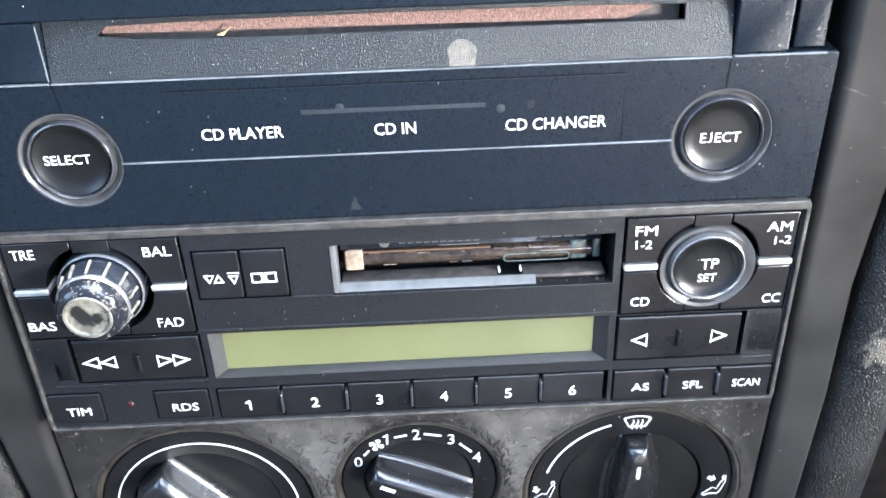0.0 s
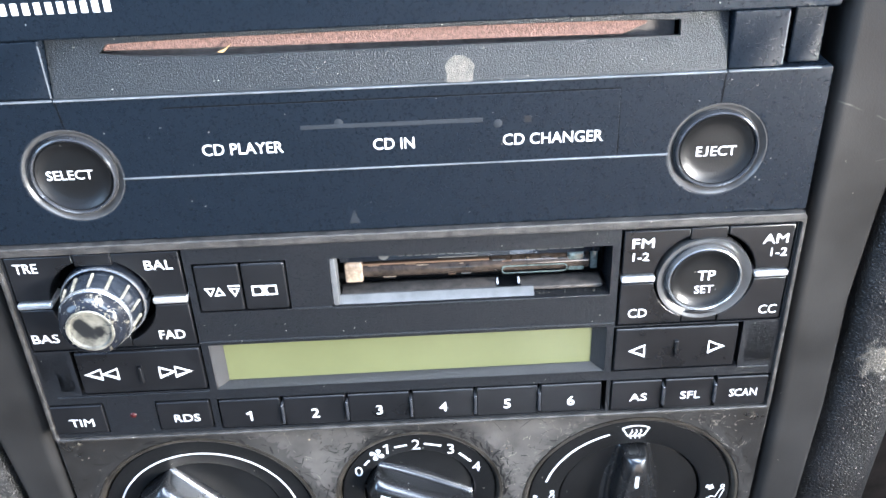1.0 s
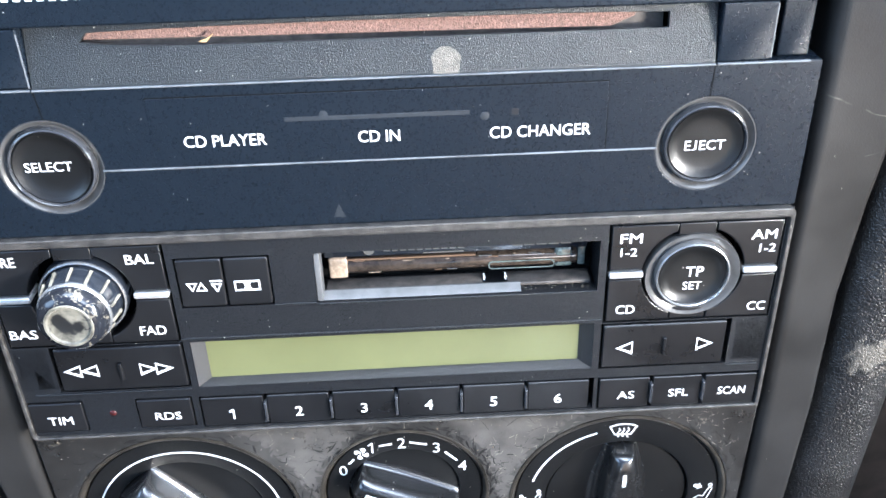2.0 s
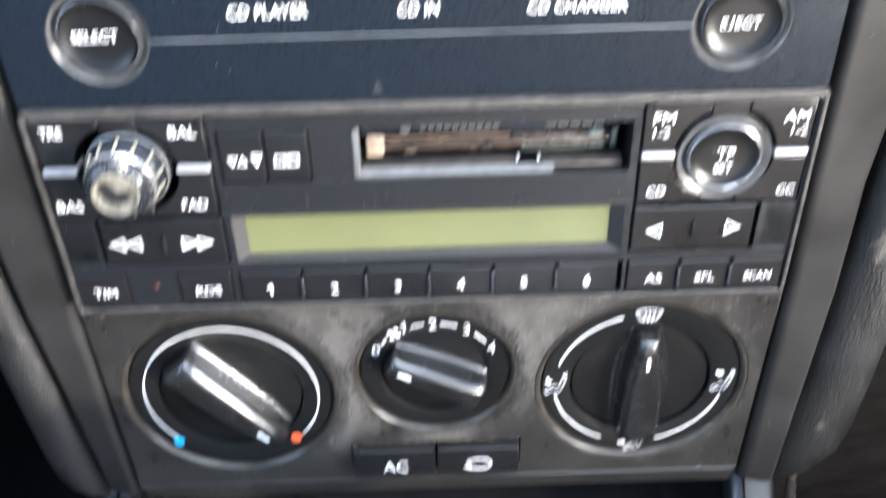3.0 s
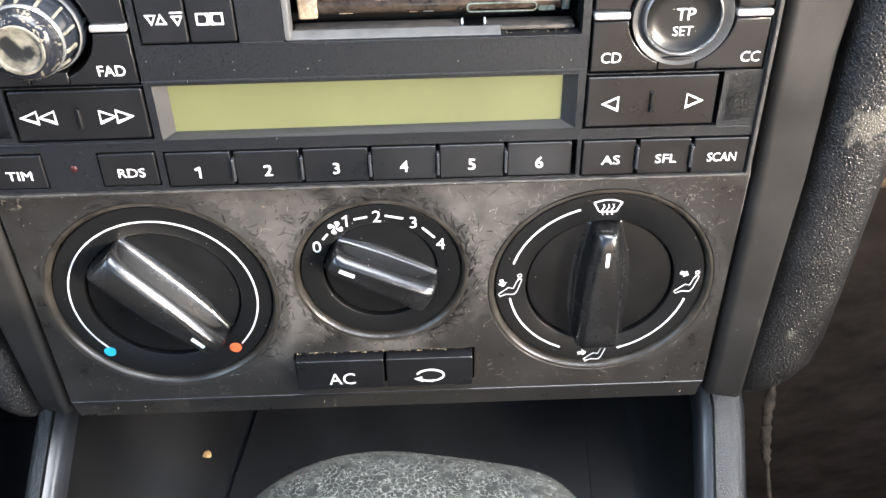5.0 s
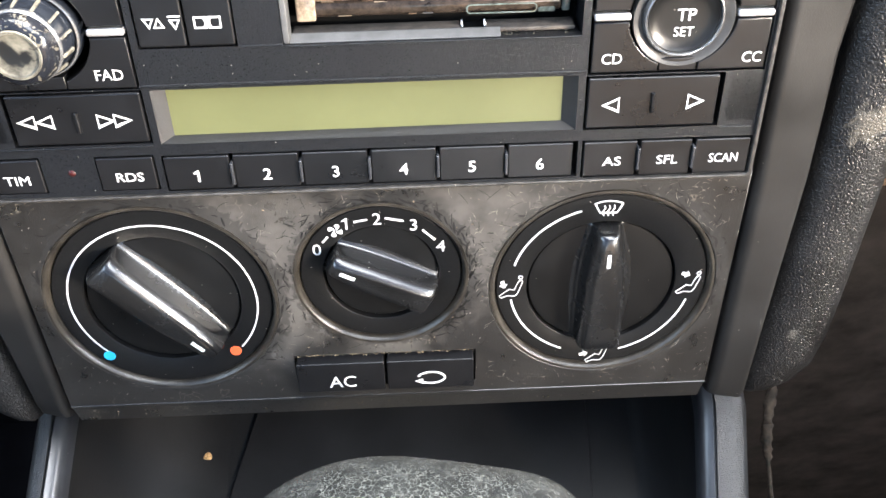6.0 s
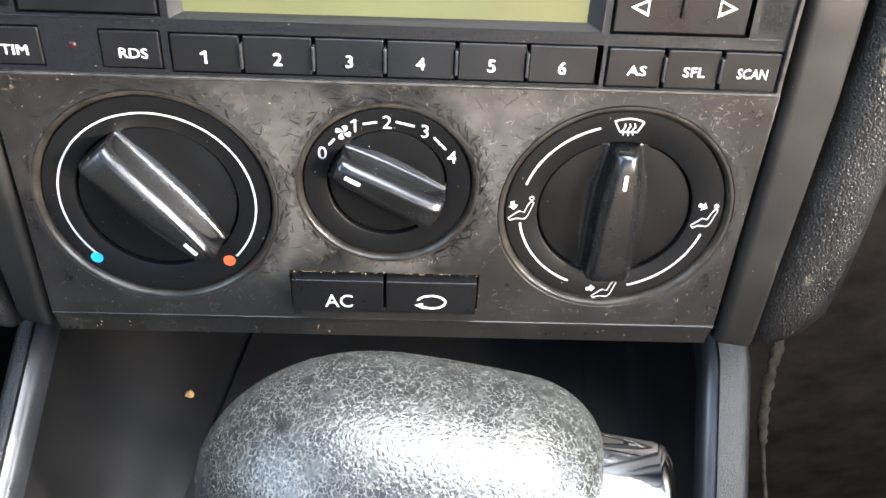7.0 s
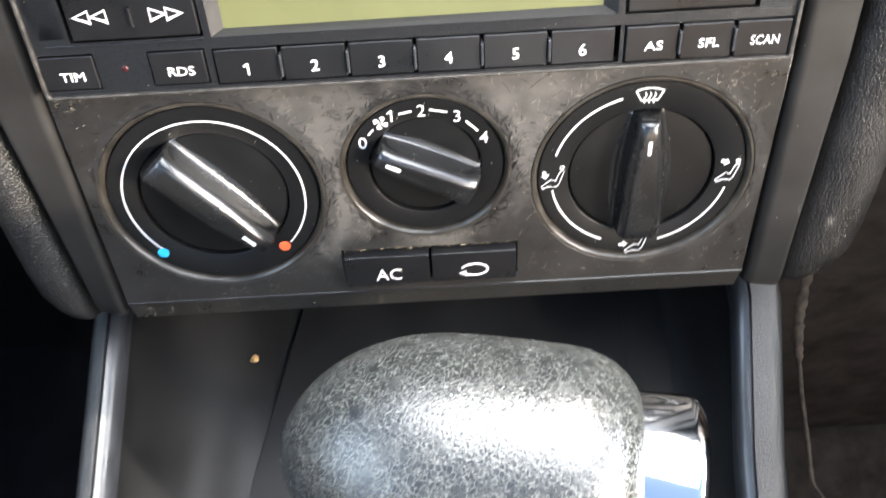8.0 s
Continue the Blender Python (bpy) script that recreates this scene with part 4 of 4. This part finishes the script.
def dial(root, cx, cy, r_out, r_knob, angle, label, top, widths, at):
    """A printed ring sunk into the panel, with a deeper disc and its wing in the middle."""
    z = Z_CLIM
    zr, zd = z - 0.12, z - 0.22
    d = lathe("dial", cx, cy, [(r_out - 0.02, zr - 0.4), (r_out - 0.02, zr - 0.03), (r_out - 0.05, zr), (r_knob + 0.075, zr), (r_knob + 0.045, zr - 0.02), (r_knob + 0.035, zr - 0.5)], DIAL, root, label, n=96)
    lathe("collar", cx, cy, [(r_out + 0.005, z - 0.5), (r_out + 0.005, zr + 0.015), (r_out + 0.075, z + 0.004), (r_out + 0.10, z + 0.014), (r_out + 0.155, z + 0.006), (r_out + 0.18, z - 0.1)], EDGE, d, "worn sloping collar", n=96)
    k = lathe("knob", cx, cy, [(r_knob, zd - 0.4), (r_knob, zd - 0.035), (r_knob - 0.03, zd), (r_knob - 0.07, zd + 0.004), (r_knob * 0.6, zd - 0.012), (0, zd - 0.02)], DISC, d, "satin black rotary knob", n=80)
    grip(cx, cy, r_knob - 0.02, angle, k, zd - 0.015, top, widths, at)
    return d, zr + 0.004


BODY = [(-0.54, -0.58), (-0.49, -0.645), (-0.34, -0.58), (-0.135, -0.597), (-0.06, -0.50), (0.06, -0.12), (0.0, -0.075), (-0.075, -0.18), (-0.155, -0.40), (-0.28, -0.365)]


def vent_symbol(head, arrow, turn, parent, z):
    """A seated figure in thin outline and a fat arrow of the air that blows on it."""
    hx, hy = head
    stroke("symbol", [(hx + x, hy + y) for x, y in BODY], 0.020, z, WHITE, parent, closed=True)
    stroke("symbol", circle(hx, hy, 0.05, 14), 0.022, z, WHITE, parent, closed=True)
    ca, sa = math.cos(radians(turn)), math.sin(radians(turn))
    tip = [(0.12, 0), (0.0, 0.115), (0.0, 0.05), (-0.12, 0.05), (-0.12, -0.05), (0.0, -0.05), (0.0, -0.115)]
    plate("symbol", [(arrow[0] + x * ca - y * sa, arrow[1] + x * sa + y * ca) for x, y in tip], z, z + 0.012, WHITE, parent, bevel=0.002)


def climate():
    z = Z_CLIM
    root = thing("heater_control_panel", on_face(0, -3.5, -1), "scuffed grey-brown heater control panel with three dials", "heater controls")
    L, C, R = (-5.565, -3.10), (0.01, -2.50), (5.60, -3.08)
    outline = [(-8.90, 0.22), (8.90, 0.22), (8.76, -6.58), (-8.76, -6.58)]
    holes = [circle(*L, 2.93, 72), circle(*C, 2.19, 72), circle(*R, 2.89, 72), rect(-2.46, 2.37, -6.19, -5.06)]
    plate("panel", outline, z - 0.8, z, PANEL, root, holes=holes, bevel=0.03)
    secs = []
    for x0 in (-1, 1):
        secs.append([(8.76 * x0, -6.53, z - 0.05), (8.75 * x0, -6.58, z + 0.015), (8.74 * x0, -6.70, z - 0.05), (8.70 * x0, -7.33, z - 0.22), (8.70 * x0, -7.38, z - 0.30), (8.70 * x0, -7.38, z - 1.2), (8.76 * x0, -6.53, z - 1.2)])
    loft("lip", secs, PANEL, root, "dusty lower lip", smooth=False)
    box("backing", -8.8, 8.8, -6.5, 0.2, -8, z - 0.85, VOID, root)
    d, zp = dial(root, *L, 2.77, 1.92, -48.6, "black temperature dial with blue and red marks", 0.20, (0.52, 0.47, 0.28), 1.27)
    stroke("scale", arc(-5.56, -3.14, 2.365, 226, -42, 90), 0.042, zp, WHITE, d)
    plate("mark", circle(-7.32, -4.865, 0.155, 24), zp, zp + 0.014, BLUE_P, d, bevel=0.002, label="blue cold mark")
    plate("mark", circle(-3.99, -4.865, 0.155, 24), zp, zp + 0.014, RED_P, d, bevel=0.002, label="red hot mark")
    d, zp = dial(root, *C, 2.04, 1.41, 152, "black fan dial with white numerals", 0.10, (0.44, 0.41, 0.31), 0.90)
    for word, x, y in (("0", -1.55, -1.62), ("1", -0.77, -0.88), ("2", -0.03, -0.77), ("3", 0.85, -0.98), ("4", 1.50, -1.64)):
        text(word, x + 0.025, y - 0.225, 0.33, zp, d, bold=0.0, align="CENTER")
    stroke("lettering", [(-0.845, -0.865), (-0.73, -0.795)], 0.04, zp, WHITE, d)
    for a, b in (((-1.39, -1.40), (-1.25, -1.23)), ((-0.59, -0.83), (-0.26, -0.77)), ((0.17, -0.75), (0.61, -0.85)), ((1.06, -1.13), (1.36, -1.44))):
        stroke("dash", [(x + 0.025, y - 0.065) for x, y in (a, b)], 0.05, zp, WHITE, d)
    blade = [(0.015, 0.0), (0.03, 0.07), (0.0, 0.15), (0.06, 0.175), (0.125, 0.15), (0.13, 0.09), (0.08, 0.03)]
    for k in range(4):
        ca, sa = math.cos(k * math.pi / 2 + 0.2), math.sin(k * math.pi / 2 + 0.2)
        plate("symbol", [(-1.025 + x * ca - y * sa, -1.125 + x * sa + y * ca) for x, y in blade], zp, zp + 0.012, WHITE, d, bevel=0.002)
    d, zp = dial(root, *R, 2.72, 1.87, 90, "black air distribution dial with white symbols", 0.09, (0.57, 0.52, 0.28), 1.15)
    for a0, a1 in ((106, 163), (190, 247), (286, 345)):
        stroke("scale", arc(*R, 2.34, a0, a1, 40), 0.05, zp, WHITE, d)
    vent_symbol((3.53, -2.78), (3.09, -3.0), -75, d, zp)
    vent_symbol((8.10, -2.86), (7.77, -2.88), -20, d, zp)
    vent_symbol((5.90, -5.13), (5.31, -5.47), 10, d, zp)
    stroke("symbol", [(5.27, -0.64)] + arc(5.61, -1.31, 0.75, 117, 63, 10) + [(5.95, -0.64), (5.82, -0.90), (5.41, -0.90)], 0.036, zp, WHITE, d, closed=True)
    for x in (5.50, 5.615, 5.73):
        stroke("symbol", [(x, -0.68), (x + 0.03, -0.76), (x - 0.03, -0.86), (x, -0.99)], 0.03, zp, WHITE, d)
    for x0, x1, word in ((-2.40, -0.07, "AC"), (0.0, 2.31, "")):
        b = plate("button", rect(x0, x1, -6.13, -5.12, 0.05), z - 0.6, z + 0.30, BUTTON, root, bevel=0.035, label="black push button with white symbol")
        zb = z + 0.301
        if word:
            text(word, -1.56, -5.955, 0.40, zb, b, bold=0.006, width=0.71)
        else:
            stroke("symbol", [(1.17 + 0.36 * math.cos(radians(a)), -5.73 + 0.20 * math.sin(radians(a))) for a in range(-130, 168, 8)], 0.055, zb, WHITE, b)
            plate("symbol", [(0.73, -5.84), (0.94, -5.76), (0.97, -5.96)], zb, zb + 0.012, WHITE, b, bevel=0.002)
    bm = bmesh.new()
    random.seed(8)
    for x0, x1, y0, y1, zz, n in ((-2.43, 2.35, -5.09, -5.03, z, 120), (-8.6, 8.6, 0.02, 0.20, z, 60), (-8.4, 8.4, -7.1, -6.6, z - 0.1, 70), (-8.0, 8.0, -6.4, -0.1, z, 160)):
        for k in range(n):
            x, y, a, l = random.uniform(x0, x1), random.uniform(y0, y1), random.uniform(0, 6.3), random.uniform(0.01, 0.045)
            if any(math.hypot(x - cx, y - cy) < r for (cx, cy), r in ((L, 2.95), (R, 2.9), (C, 2.2))) or (abs(x) < 2.45 and -6.16 < y < -5.10):
                continue
            q = [(-l, 0, 0), (0, -0.012, 0.0), (l, 0, 0), (0, 0.012, 0.015)]
            v = [bm.verts.new((x + u * math.cos(a) - w * math.sin(a), y + u * math.sin(a) + w * math.cos(a), zz + 0.004 + h)) for u, w, h in q]
            for f in ((0, 1, 3), (1, 2, 3), (0, 2, 1)):
                bm.faces.new([v[i] for i in f])
    tagged(part("dust", bm, DUST, root), "specks of tan dust and fluff", "", "", "stuff")
    bm = bmesh.new()
    random.seed(21)

    def mark(x, y, a, bend, length, wide):
        n = 7
        pts = []
        for i in range(n):
            x, y, a = x + math.cos(a) * length / n, y + math.sin(a) * length / n, a + bend / n
            if any(math.hypot(x - cx, y - cy) < r for (cx, cy), r in ((L, 2.94), (R, 2.89), (C, 2.21))) or abs(x) > 8.6 or y > 0.1 or y < -6.45 or (abs(x) < 2.55 and y < -5.0):
                break
            pts.append((x, y, a))
        if len(pts) < 3:
            return
        va = []
        for i, (x, y, a) in enumerate(pts):
            w = wide * (0.25 + math.sin(math.pi * (i + 0.5) / len(pts))) / 2
            va.append([bm.verts.new((x - s * w * math.sin(a), y + s * w * math.cos(a), z + 0.006)) for s in (-1, 1)])
        for p, q in zip(va, va[1:]):
            bm.faces.new((p[0], q[0], q[1], p[1]))

    # scuffs gather where fingers reach round the dials
    for (cx, cy), r, spans in ((C, 2.22, ((55, 150, 80), (-60, 55, 95), (165, 240, 26))), (L, 2.96, ((15, 110, 48), (-45, 15, 26), (110, 165, 12))), (R, 2.91, ((-25, 75, 70), (105, 150, 10)))):
        for a0, a1, count in spans:
            for k in range(count):
                a, far = radians(random.uniform(a0, a1)), random.random() ** 2.5
                rr = r + 0.55 * far
                mark(cx + rr * math.cos(a), cy + rr * math.sin(a), a + math.pi / 2 + random.gauss(0, 0.25 + 0.8 * far), random.gauss(0, 0.7), random.uniform(0.10, 0.45), random.uniform(0.008, 0.055) * (1.1 - far))
    for k in range(70):
        mark(random.uniform(-3.4, 3.4), random.uniform(-4.9, 0.05), random.uniform(0, 6.3), random.gauss(0, 0.9), random.uniform(0.15, 0.7), random.uniform(0.006, 0.014))
    tagged(part("scuff", bm, SCUFF, root), "dark wispy scuff marks", "", "", "stuff")
    bm = bmesh.new()
    for k in range(620):
        x = 8.6 * (1 - 2 * random.random() ** 1.4)
        mark(x, random.uniform(-6.4, 0.1), random.gauss(0.6, 0.9), random.gauss(0, 0.4), random.uniform(0.04, 0.26), random.uniform(0.004, 0.009))
    for k in range(230):
        mark(random.uniform(2.2, 8.6), 0.1 - 3.2 * random.random() ** 1.6, random.gauss(0.9, 0.8), random.gauss(0, 0.7), random.uniform(0.05, 0.26), random.uniform(0.004, 0.010))
    tagged(part("scratch", bm, SCRATCH, root), "fine pale scratches", "", "", "stuff")
    return root


# ---------------------------------------------------------------- console surround
def side(sx):
    """Flat trim strip and soft pad beside the controls."""
    word = "smooth warm grey trim strip beside the controls"
    secs = []
    # added twist: the shape itself darkens the strip's ends and lights its middle
    for y, xi, xo, zz, lean in ((13.0, 8.80, 10.75, -0.30, 0.20), (8.5, 8.88, 10.61, -0.30, 0.16), (5.5, 8.93, 10.52, -0.30, -0.12), (3.0, 8.95, 10.40, -0.31, -0.22), (0.0, 8.98, 10.25, -0.32, 0.0), (-4.0, 8.95, 10.00, -0.36, 0.16), (-6.8, 8.90, 9.86, -0.42, 0.28), (-7.15, 8.88, 9.84, -0.52, 0.28), (-7.3, 8.88, 9.80, -0.9, 0.28)):
        s = [(xi, y, -2.2), (xi, y, zz - 0.26), (xi + 0.04, y, zz - 0.12), (xi + 0.13, y, zz - 0.03), (xi + 0.22, y, zz - 0.004), (xi + 0.26, y, zz), (xi + 0.30, y, zz), (xo - 0.14, y, zz - 0.02), (xo - 0.10, y, zz - 0.022), (xo - 0.03, y, zz - 0.06), (xo, y, zz - 0.16), (xo, y, -2.2)]
        secs.append([(sx * a, b, c + sx * (lean if sx > 0 else max(0.0, lean) * (y < 1)) * (a - xi)) for a, b, c in s])
    t = loft("trim_strip", secs, TRIM, None)
    tagged(t, word, "trim", "", "structure")
    secs = []
    for y, xi, wide, zz in ((13.0, 11.0, 1.3, -0.35), (5.0, 10.74, 1.3, -0.35), (2.0, 10.66, 1.25, -0.36), (-1.0, 10.45, 1.3, -0.40), (-4.0, 10.24, 1.35, -0.45), (-5.5, 10.14, 1.35, -0.48), (-6.4, 10.08, 1.28, -0.52), (-7.0, 10.04, 1.05, -0.6), (-7.35, 10.02, 0.75, -0.72), (-7.55, 10.0, 0.45, -0.9), (-7.65, 10.0, 0.2, -1.2)):
        wide *= 1.48 if sx > 0 else 1.0
        s = [(xi, y, -3.4)]
        for k in range(13):
            a = radians(180 - 175 * k / 12)
            s.append((xi + wide / 2 + wide / 2 * math.cos(a), y, zz - 0.6 + 0.6 * math.sin(a)))
        s.append((xi + wide, y, -3.4))
        secs.append([(sx * a, b, c) for a, b, c in s])
    p = loft("side_pad", secs, PAD, None)
    tagged(p, "grained black soft pad along the console, scuffed", "pad", "", "structure")


cd_unit()
radio()
climate()
side(1)
side(-1)

# ---------------------------------------------------------------- tray and selector
# level units: x across, y ahead, z up from the top of the heater panel
tray = box("tray_floor", -11.5, 11.5, -26, 6, -15.2, -14.6, TRAY, None, 0.0, LEVEL)
tagged(tray, "dark smooth plastic tray floor below the controls", "tray", "", "structure")
back = box("tray_back", -11.5, 11.5, 4.5, 6, -14.6, -6.0, TRAY, None, 0.0, LEVEL)
tagged(back, "dark back wall of the tray", "tray", "", "structure")
gate = plate("selector_cover", [(-4.9, 2.5), (6.9, 2.5), (6.2, -14), (-9.0, -14)], -14.6, -14.5, TRAY, None, bevel=0.04, m=LEVEL)
tagged(gate, "dark selector cover plate in the tray", "cover plate", "", "structure")


def rail(sx, pts, label, wide=1.0, sweep=1.2):
    secs, inner, walls = [], [], []
    for x, y, z in pts:
        s = [(-0.42, -0.9), (-0.42, -0.40), (-0.36, -0.20), (-0.22, -0.06), (-0.05, 0.0), (-0.02, -0.10), (-0.02, -0.9)]
        inner.append([(sx * (x + a), y, z + b) for a, b in s])
        s = [(-0.01, -0.9), (-0.01, -0.10), (0.02, -0.10), (0.05, 0.0),
             (0.40, 0.02), (0.62, -0.08), (0.76, -0.30), (0.80, -0.6), (0.80, -3.5), (0.2, -3.5), (0.2, -0.9)]
        secs.append([(sx * (x + (a * wide if a > 0.1 else a)), y, z + b) for a, b in s])
        drop = -14.57 - z
        w = [(-0.38 - sweep * (1 - math.cos(radians(a))), -0.5 + (drop + 0.5) * math.sin(radians(a))) for a in range(0, 91, 6)] + [(0.15, drop - 1), (0.15, -0.75)]
        walls.append([(sx * (x + a), y, z + b) for a, b in w])
    r = loft("console_rail", secs, RAIL, None, "", LEVEL)
    tagged(r, label, "console rail", "", "structure")
    r = loft("console_rail", inner, RAIL_INNER, None, "", LEVEL)
    tagged(r, "smooth blue-grey inner edge of the side rail", "console rail", "", "structure")
    r = loft("tray_side", walls, TRAY, None, "", LEVEL)
    tagged(r, "dark smooth side wall of the tray", "tray", "", "structure")


rail(1, [(9.95, 2.0, -9.0), (9.85, -1.6, -9.2), (9.7, -6, -11.6), (9.6, -10, -13.0), (9.6, -25, -13.4)], "grey grained side rail with a seam", 1.4, 1.2)
rail(-1, [(10.40, 2.0, -8.9), (10.36, -1.6, -9.0), (10.39, -3.8, -9.3), (10.44, -6.8, -9.7), (10.48, -10, -10.2), (10.5, -25, -11.0)], "grey grained side rail with a seam", 0.78, 3.8)

lever = thing("gear_selector", LEVEL @ Vector((0.5, -8.5, -14.5)), "worn black leather automatic gear selector with chrome button", "gear lever")


def selector():
    yc, zc, x0, x1 = -8.30, -1.76, -3.30, 4.16
    # the handle is turned a little towards the driver
    skew = LEVEL @ Matrix.Translation((0.5, yc, zc)) @ pose(0, 0, 0, 0, 0, -9)
    secs = []
    for k in range(41):
        q = 0.5 - 0.5 * math.cos(math.pi * k / 40)
        body = 1.0 - 0.08 * (2 * q - 1.15) ** 2
        e = min(1.0, q / 0.496) if q < 0.496 else min(1.0, (1 - q) / 0.221)
        e = math.sqrt(max(0.0, 1 - (1 - e) ** 2.3))
        f0 = 0.0 if q < 0.496 else 0.52
        r = 2.66 * body * max(0.02, f0 + (1 - f0) * e)
        secs.append([(x0 + (x1 - x0) * q - 0.5, r * math.cos(a), 0.97 * r * math.sin(a)) for a in np.linspace(0, 2 * math.pi, 56, endpoint=False)])
    loft("leather_knob", secs, LEATHER, lever, "cracked black leather knob", skew)
    turn = skew @ Matrix.Translation((3.20, 0.05, 0.0)) @ pose(0, 0, 0, 0, 90, 0)
    lathe("release_button", 0, 0, [(1.74, 0), (1.74, 1.32), (1.70, 1.50), (1.55, 1.62), (0.0, 1.68)], CHROME, lever, "chrome release button", m=turn)
    lathe("shaft", 0.3, -8.4, [(0.7, -14.5), (0.7, -3.0)], BUTTON, lever, m=LEVEL)
    lathe("boot", 0.3, -8.4, [(2.6, -14.5), (2.2, -13.6), (1.2, -12.5), (0.8, -11)], LEATHER, lever, m=LEVEL)


selector()
bm = bmesh.new()
bmesh.ops.create_icosphere(bm, subdivisions=2, radius=0.15)
for v in bm.verts:
    v.co *= 0.75 + 0.5 * noise.random()
bmesh.ops.translate(bm, vec=(-6.95, -0.67, -14.47), verts=bm.verts)
crumb = part("crumb", bm, CRUMB, None, "", LEVEL)
tagged(crumb, "small tan crumb lying on the tray floor", "crumb")

# ---------------------------------------------------------------- footwells and cabin shell
b = box("footwell", 11.2, 40, 4.6, 5.6, -46, -5.1, CARPET, None, 0.0, LEVEL)
tagged(b, "dark brown carpeted footwell wall", "footwell", "", "structure")
b = box("ledge", 11.6, 40, 3.6, 5.6, -5.30, -4.86, TAN, None, 0.1, LEVEL)
tagged(b, "thin tan ledge over the footwell", "ledge", "", "structure")
b = box("dash_underside", 11.6, 40, 5.7, 6.6, -4.8, 3.0, CARPET, None, 0.0, LEVEL)
tagged(b, "dark wall below the dashboard", "dashboard", "", "structure")
# it hangs off the tunnel's flank: lumpy and tan at the top, a thin dark strip below
way = [(15.8, 4.9, -16.0), (15.8, 3.6, -18.2), (15.65, 2.6, -19.6), (15.4, 1.3, -20.3), (15.4, 0.0, -20.9), (15.4, -0.9, -21.3), (15.4, -3.0, -22.0), (15.4, -4.5, -22.5), (15.8, -5.6, -22.4), (15.9, -7.5, -22.8), (15.9, -12.0, -23.5)]
secs = []
random.seed(5)
for k in range(101):
    f = k / 100 * (len(way) - 1)
    i = min(int(f), len(way) - 2)
    x, y, z = (way[i][j] + (way[i + 1][j] - way[i][j]) * (f - i) for j in (0, 1, 2))
    lump = 1.0 if f < 3.6 else 0.0
    r = (0.11 + 0.14 * lump) * (0.9 + (0.08 + 0.08 * lump) * math.sin(k * 1.9) + 0.12 * lump * math.sin(k * 0.7) + 0.2 * lump * (random.random() - 0.5))
    secs.append([(x + r * (0.85 + 0.3 * random.random()) * math.cos(a), y, z + r * math.sin(a)) for a in np.linspace(0, 2 * math.pi, 12, endpoint=False)])
b = loft("carpet_edge", secs, FRAY, None, "", LEVEL)
tagged(b, "frayed tan edge of the carpet", "carpet edge", "", "structure")
# left wall coloured almost black, to stand for deep shade
b = box("footwell", -40, -11.6, 14, 15, -46, -3.5, SHADE_BLACK, None, 0.0, LEVEL)
tagged(b, "dark footwell wall", "footwell", "", "structure")


# dashboard bodies out of view, added to keep light off the footwells
for sx in (1, -1):
    x0, x1 = sorted((sx * 12.7, sx * 66))
    b = box("unseen_dash_block", x0, x1, 0.8, 52, -0.6 if sx > 0 else -3.4, 13, CD_BLACK, None, 0.5, LEVEL)
    tagged(b, "black dashboard body over the footwell", "dashboard", "", "structure")


def wall(name, x0, x1, y0, y1, z0, z1, material=SHELL):
    ob = box(name, x0, x1, y0, y1, z0, z1, material, None, 0.0, Matrix.Identity(4))
    return tagged(ob, "plain cabin lining", "wall", "", "structure")


wall("floor", -0.75, 0.75, -1.4, 0.6, -0.02, 0.0, CARPET)
# a dark sheet added over the left floor in place of the footwell's shade
shade_sheet = box("floor_shade", -0.74, -0.12, -1.38, 0.58, 0.001, 0.008, SHADE_BLACK, None, 0.0, Matrix.Identity(4))
tagged(shade_sheet, "black floor mat in the dark footwell", "floor mat", "", "structure")
# unseen, added seats: beige back warms the reflections, black cloth keeps others dark
for sx, cloth, word in ((1, REFLECTOR_CLOTH, "warm beige cloth"), (-1, COVER, "black cloth")):
    x0, x1 = sorted((sx * 0.13, sx * 0.70))
    seat = box("seat", x0, x1, -1.35, -0.88, 0.20, 0.345, COVER, None, 0.05, Matrix.Identity(4))
    tagged(seat, "black cloth front seat cushion", "seat", "", "structure")
    back = box("unseen_seat_back", x0, x1, -0.12, 0.0, 0.0, 0.62, cloth, None, 0.05, pose(0, -1.14, 0.33, 14))
    tagged(back, word + " front seat back", "seat", "", "structure")
# tunnel and armrest are out of view too, added to shape the panel's reflections
tunnel = box("tunnel", -0.105, 0.105, -1.38, -0.285, 0.0, 0.33, DOOR, None, 0.02, Matrix.Identity(4))
tagged(tunnel, "dark plastic centre tunnel behind the selector", "console", "", "structure")
rest = box("armrest", -0.075, 0.075, -1.15, -0.70, 0.335, 0.40, COVER, None, 0.03, Matrix.Identity(4))
tagged(rest, "black cloth armrest on the tunnel", "armrest", "", "structure")
wall("ceiling", -0.75, 0.75, -1.4, -1.0, 1.22, 1.25)
wall("wall_back", -0.75, 0.75, -1.43, -1.4, 0.0, 0.54, CARPET)
wall("wall_left", -0.78, -0.75, -1.4, 0.6, 0.0, 0.78, DOOR)
wall("wall_right", 0.75, 0.78, -1.4, 0.6, 0.0, 0.78, DOOR)
wall("wall_front", -0.75, 0.75, 0.60, 0.63, 0.0, 0.80)
b = box("dashboard", -70, 70, 12.6, 30, -30, -3, CD_BLACK, None, 0.4, FACE)
tagged(b, "black dashboard top", "dashboard", "", "structure")
